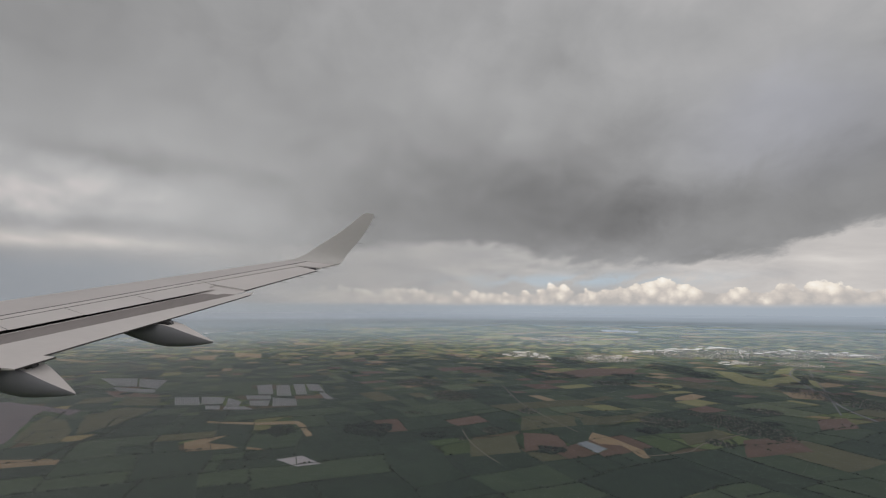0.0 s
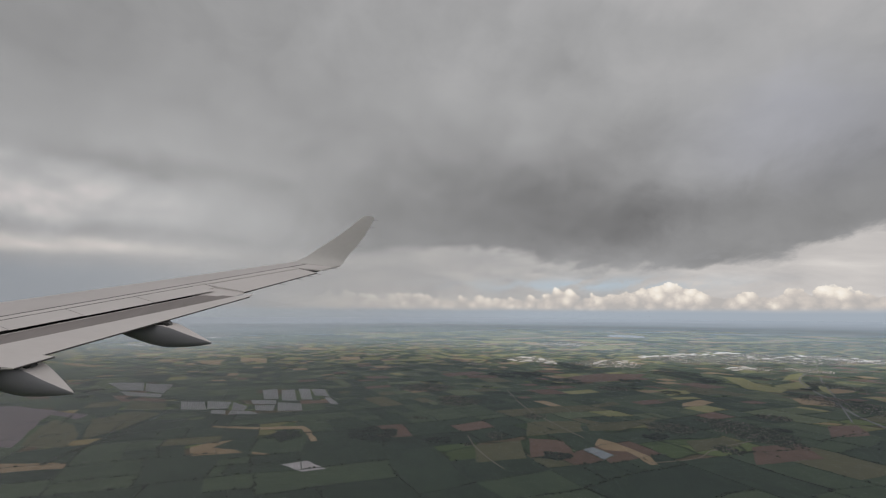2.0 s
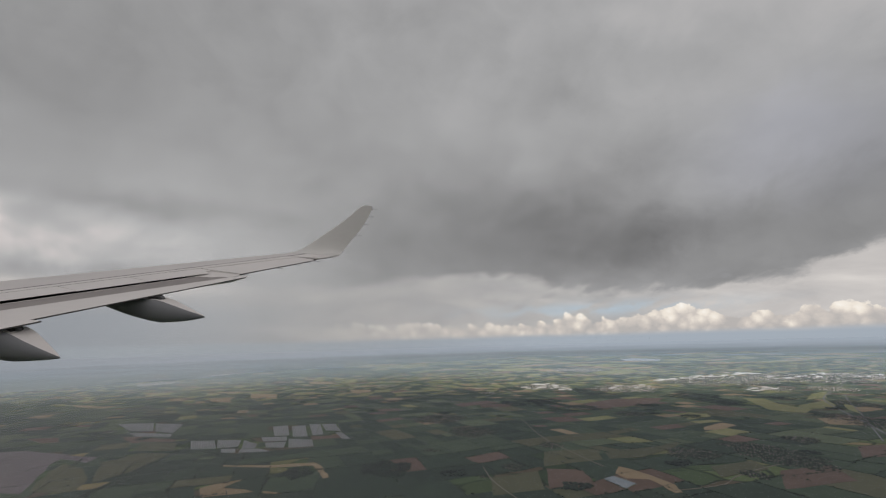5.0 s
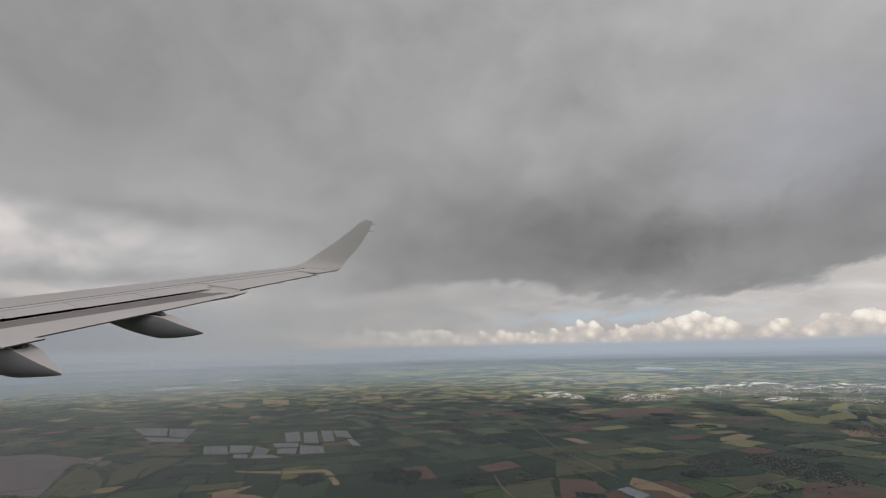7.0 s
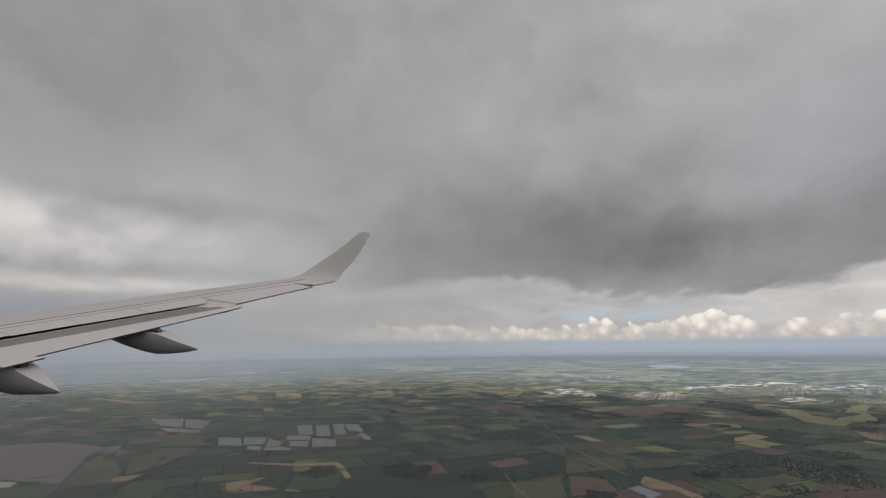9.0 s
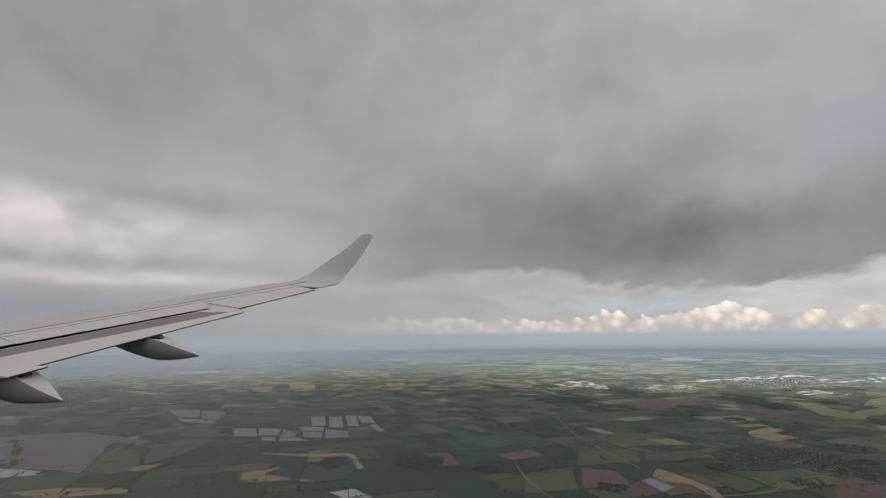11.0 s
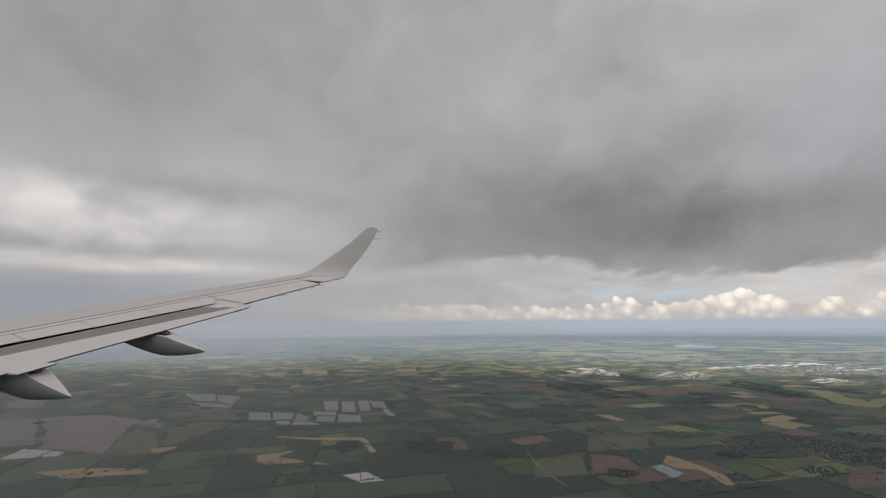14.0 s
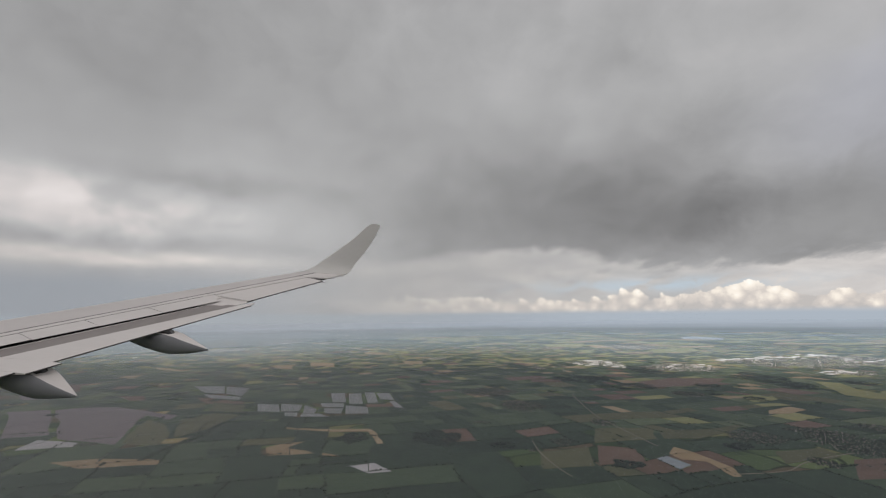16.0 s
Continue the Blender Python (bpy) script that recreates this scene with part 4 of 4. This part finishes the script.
def warehouse(x, y, a, l, w2, h):
    """A long shed: walls, a shallow pale roof and a row of dark doors."""
    thing = new("warehouse")
    thing.matrix_world = pose(x, y, 0, 0, 0, a)
    tagged(thing, "long low warehouse with a pale sheet roof", "warehouse", "warehouses of the town")
    bm = bmesh.new()
    bmesh.ops.create_cube(bm, size=1, matrix=Matrix.Translation((0, 0, h / 2)) @ Matrix.Diagonal((l, w2, h, 1)))
    part("wall", bm, HOUSE_WALL, thing)
    e = 1.02
    rings = [[Vector((s * l * e / 2, -w2 * e / 2, h)), Vector((s * l * e / 2, 0, h + w2 * 0.10)), Vector((s * l * e / 2, w2 * e / 2, h)), Vector((s * l * e / 2, 0, h - 0.05))] for s in (-1, 1)]
    part("roof", loft(rings), SHEET_ROOF, thing, "pale sheet roof")


shed_rng = random.Random(9)
# belts of sheds along the edge of the far town, and smaller estates: first end, last end, how many
SHEDS = ((539, 1100, 776, 1193, 30),
         (804, 1225, 870, 1233, 9),
         (206, 1025, 296, 1013, 16),
         (793, 1077, 1023, 1135, 14),
         (248, 1098, 296, 1064, 8),
         (361, 970, 473, 991, 10),
         (588, 872, 660, 873, 8),
         (-884, 1943, -807, 1926, 5),
         (980, 1049, 1075, 1035, 8))
for x0, y0, x1, y1, count in SHEDS:
    for k in range(count):
        t = (k + shed_rng.random()) / count
        size = math.hypot(x0, y0) / 1000
        warehouse(x0 + (x1 - x0) * t + shed_rng.gauss(0, 4), y0 + (y1 - y0) * t + shed_rng.gauss(0, 22), shed_rng.uniform(-14, 14),
                  shed_rng.uniform(5, 14) * size, shed_rng.uniform(4, 9) * size, shed_rng.uniform(0.8, 1.6))


clumps("trees", trees, LEAVES, "scattered dark green trees along hedges and gardens", "trees")
clumps("woodland", wooded, WOOD_LEAVES, "dense dark green woodland", "woodland")


# ---- cloud overhead and haze ----
def cloud_material():
    mat, n = material("cloud")
    v = n.node("ShaderNodeTexCoord").outputs["Object"]
    f = n.noise(v, 0.003, 6, 0.6)
    a, b = n.node("ShaderNodeBsdfTranslucent"), n.node("ShaderNodeBsdfDiffuse")
    n.put(a.inputs[0], n.ramp(f, [(0.3, (0.6, 0.6, 0.6)), (0.7, (0.9, 0.9, 0.9))]))
    n.put(b.inputs[0], (0.85, 0.85, 0.85))
    s = n.node("ShaderNodeMixShader")
    s.inputs[0].default_value = 0.25
    n.put(s.inputs[1], a.outputs[0])
    n.put(s.inputs[2], b.outputs[0])
    n.out(s.outputs[0])
    return mat


def cloud_cover(rear, front, left, right, z):
    """The deck overhead, whose shade lies on the near land; its forward edge is ragged."""
    nx, ny = 64, 40
    vs, fs = [], []
    for j in range(ny + 1):
        for i in range(nx + 1):
            x = left + (right - left) * i / nx
            s = j / ny
            f = front(x) + 260 * noise.fractal(Vector((x * 0.002, 3.1, 0)), 1.0, 2.0, 4)
            y = rear + (f - rear) * s
            vs.append((x, y, z + 60 * noise.fractal(Vector((x, y, 0)) * 0.002, 1.0, 2.0, 4)))
    for j in range(ny):
        for i in range(nx):
            a = j * (nx + 1) + i
            fs.append((a, a + 1, a + nx + 2, a + nx + 1))
    ob = mesh_object("cloud_cover", vs, fs, cloud_material(), smooth=True)
    return tagged(ob, "thick grey cloud deck overhead", "cloud", kind="structure")


SUN_RUN = 1.0 / math.tan(radians(SUN_HEIGHT))
COVER_Z = 3300.0
off_x, off_y = math.sin(radians(SUN_SIDE)) * SUN_RUN * COVER_Z, -math.cos(radians(SUN_SIDE)) * SUN_RUN * COVER_Z


def shade_front(x):
    """How far out the deck's shade reaches over the land, towards each side."""
    gx = x - off_x
    reach = 1080 - 440 * min(1, max(0, (gx + 20) / 620))
    reach -= 120 * min(1, max(0, (-150 - gx) / 400))
    return reach + off_y


cloud_cover(-7000, shade_front, off_x - 5200, off_x + 1500, COVER_Z)


def mist_material(name, shape, tint):
    """Mist: mostly clear, scattering a little light. shape gives its thickness, 0 to 1, from the place."""
    mat, n = material(name)
    v = n.node("ShaderNodeTexCoord").outputs["Object"]
    a = shape(n, v, *n.split(v))
    d, c = n.node("ShaderNodeBsdfDiffuse"), n.node("ShaderNodeBsdfTransparent")
    if callable(tint):
        tint = tint(n, *n.split(v))
    n.put(d.inputs[0], tint)
    t = n.node("ShaderNodeBsdfTranslucent")
    n.put(t.inputs[0], tint)
    both = n.node("ShaderNodeMixShader")
    both.inputs[0].default_value = 0.3
    n.put(both.inputs[1], d.outputs[0])
    n.put(both.inputs[2], t.outputs[0])
    mix = n.node("ShaderNodeMixShader")
    n.put(mix.inputs[0], a)
    n.put(mix.inputs[1], c.outputs[0])
    n.put(mix.inputs[2], both.outputs[0])
    n.out(mix.outputs[0])
    return mat


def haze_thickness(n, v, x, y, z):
    """One sheet imitates depth of haze: thicker towards the horizon, and more on the rainy side."""
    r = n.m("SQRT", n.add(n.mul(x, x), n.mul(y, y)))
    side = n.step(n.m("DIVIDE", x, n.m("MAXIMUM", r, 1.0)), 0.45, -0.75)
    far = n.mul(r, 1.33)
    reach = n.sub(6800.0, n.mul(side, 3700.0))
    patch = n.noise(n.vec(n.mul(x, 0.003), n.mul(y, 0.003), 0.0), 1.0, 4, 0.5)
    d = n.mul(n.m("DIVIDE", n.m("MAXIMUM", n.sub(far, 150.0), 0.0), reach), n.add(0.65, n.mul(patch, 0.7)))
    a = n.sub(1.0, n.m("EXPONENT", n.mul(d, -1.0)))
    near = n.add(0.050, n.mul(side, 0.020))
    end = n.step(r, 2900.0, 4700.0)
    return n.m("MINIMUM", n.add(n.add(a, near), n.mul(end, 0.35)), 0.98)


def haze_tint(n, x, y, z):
    """White drizzle close by, darker blue haze far off: brightness painted in to offset shade and sun."""
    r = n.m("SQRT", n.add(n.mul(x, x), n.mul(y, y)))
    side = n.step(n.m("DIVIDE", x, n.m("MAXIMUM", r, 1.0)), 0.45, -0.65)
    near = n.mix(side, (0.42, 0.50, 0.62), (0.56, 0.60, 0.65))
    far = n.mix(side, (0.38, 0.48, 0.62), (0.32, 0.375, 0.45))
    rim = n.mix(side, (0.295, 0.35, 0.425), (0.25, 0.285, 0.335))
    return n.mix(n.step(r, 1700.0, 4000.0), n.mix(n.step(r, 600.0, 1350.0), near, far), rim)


def rain_thickness(n, v, x, y, z):
    """A soft shaft, feathered at its sides, thin near the land."""
    wob = n.sub(n.noise(n.vec(n.mul(x, 0.004), 0.0, n.mul(z, 0.002)), 1.0, 3, 0.5), 0.5)
    xx = n.add(x, n.mul(wob, 160.0))
    a = n.mul(n.step(xx, -800.0, -380.0), n.step(xx, 480.0, -260.0))
    s = n.noise(n.vec(n.add(n.mul(x, 0.010), n.mul(z, 0.004)), 0.0, n.mul(z, 0.0008)), 1.0, 3, 0.5)
    a = n.mul(a, n.add(0.7, n.mul(s, 0.6)))
    return n.mul(n.mul(a, n.mul(n.step(z, 6.0, 95.0), n.step(z, 620.0, 180.0))), 0.15)


vs, fs = [], []
rings_at = ((20, 25), (60, 25), (200, 25), (400, 25), (800, 25), (1600, 25), (2900, 25), (3900, 26), (R_FAR - 8, RISE + 3))
for r, level in rings_at:
    vs += [(r * math.sin(2 * math.pi * k / 96), r * math.cos(2 * math.pi * k / 96), level) for k in range(96)]
for j in range(len(rings_at) - 1):
    for k in range(96):
        fs.append(tuple((j * 96 + k, j * 96 + (k + 1) % 96, (j + 1) * 96 + (k + 1) % 96, (j + 1) * 96 + k)))
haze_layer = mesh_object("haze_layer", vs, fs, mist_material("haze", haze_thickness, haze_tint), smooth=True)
tagged(haze_layer, "thin sheet imitating blue-grey haze over the farmland", "haze", kind="structure")

vs, fs = [], []
for i in range(41):
    a = radians(-52 + 92 * i / 40)
    r = 900 * (1 + 0.05 * noise.noise(Vector((a * 3, 2, 0))))
    vs += [(r * math.sin(a), r * math.cos(a), z) for z in (2.0, 620.0)]
for i in range(40):
    fs.append((2 * i, 2 * i + 2, 2 * i + 3, 2 * i + 1))
rain = mesh_object("rain_shaft", vs, fs, mist_material("falling_rain", rain_thickness, (0.72, 0.75, 0.78)), smooth=True)
tagged(rain, "soft grey shaft of rain falling from the clouds", "rain", kind="structure")
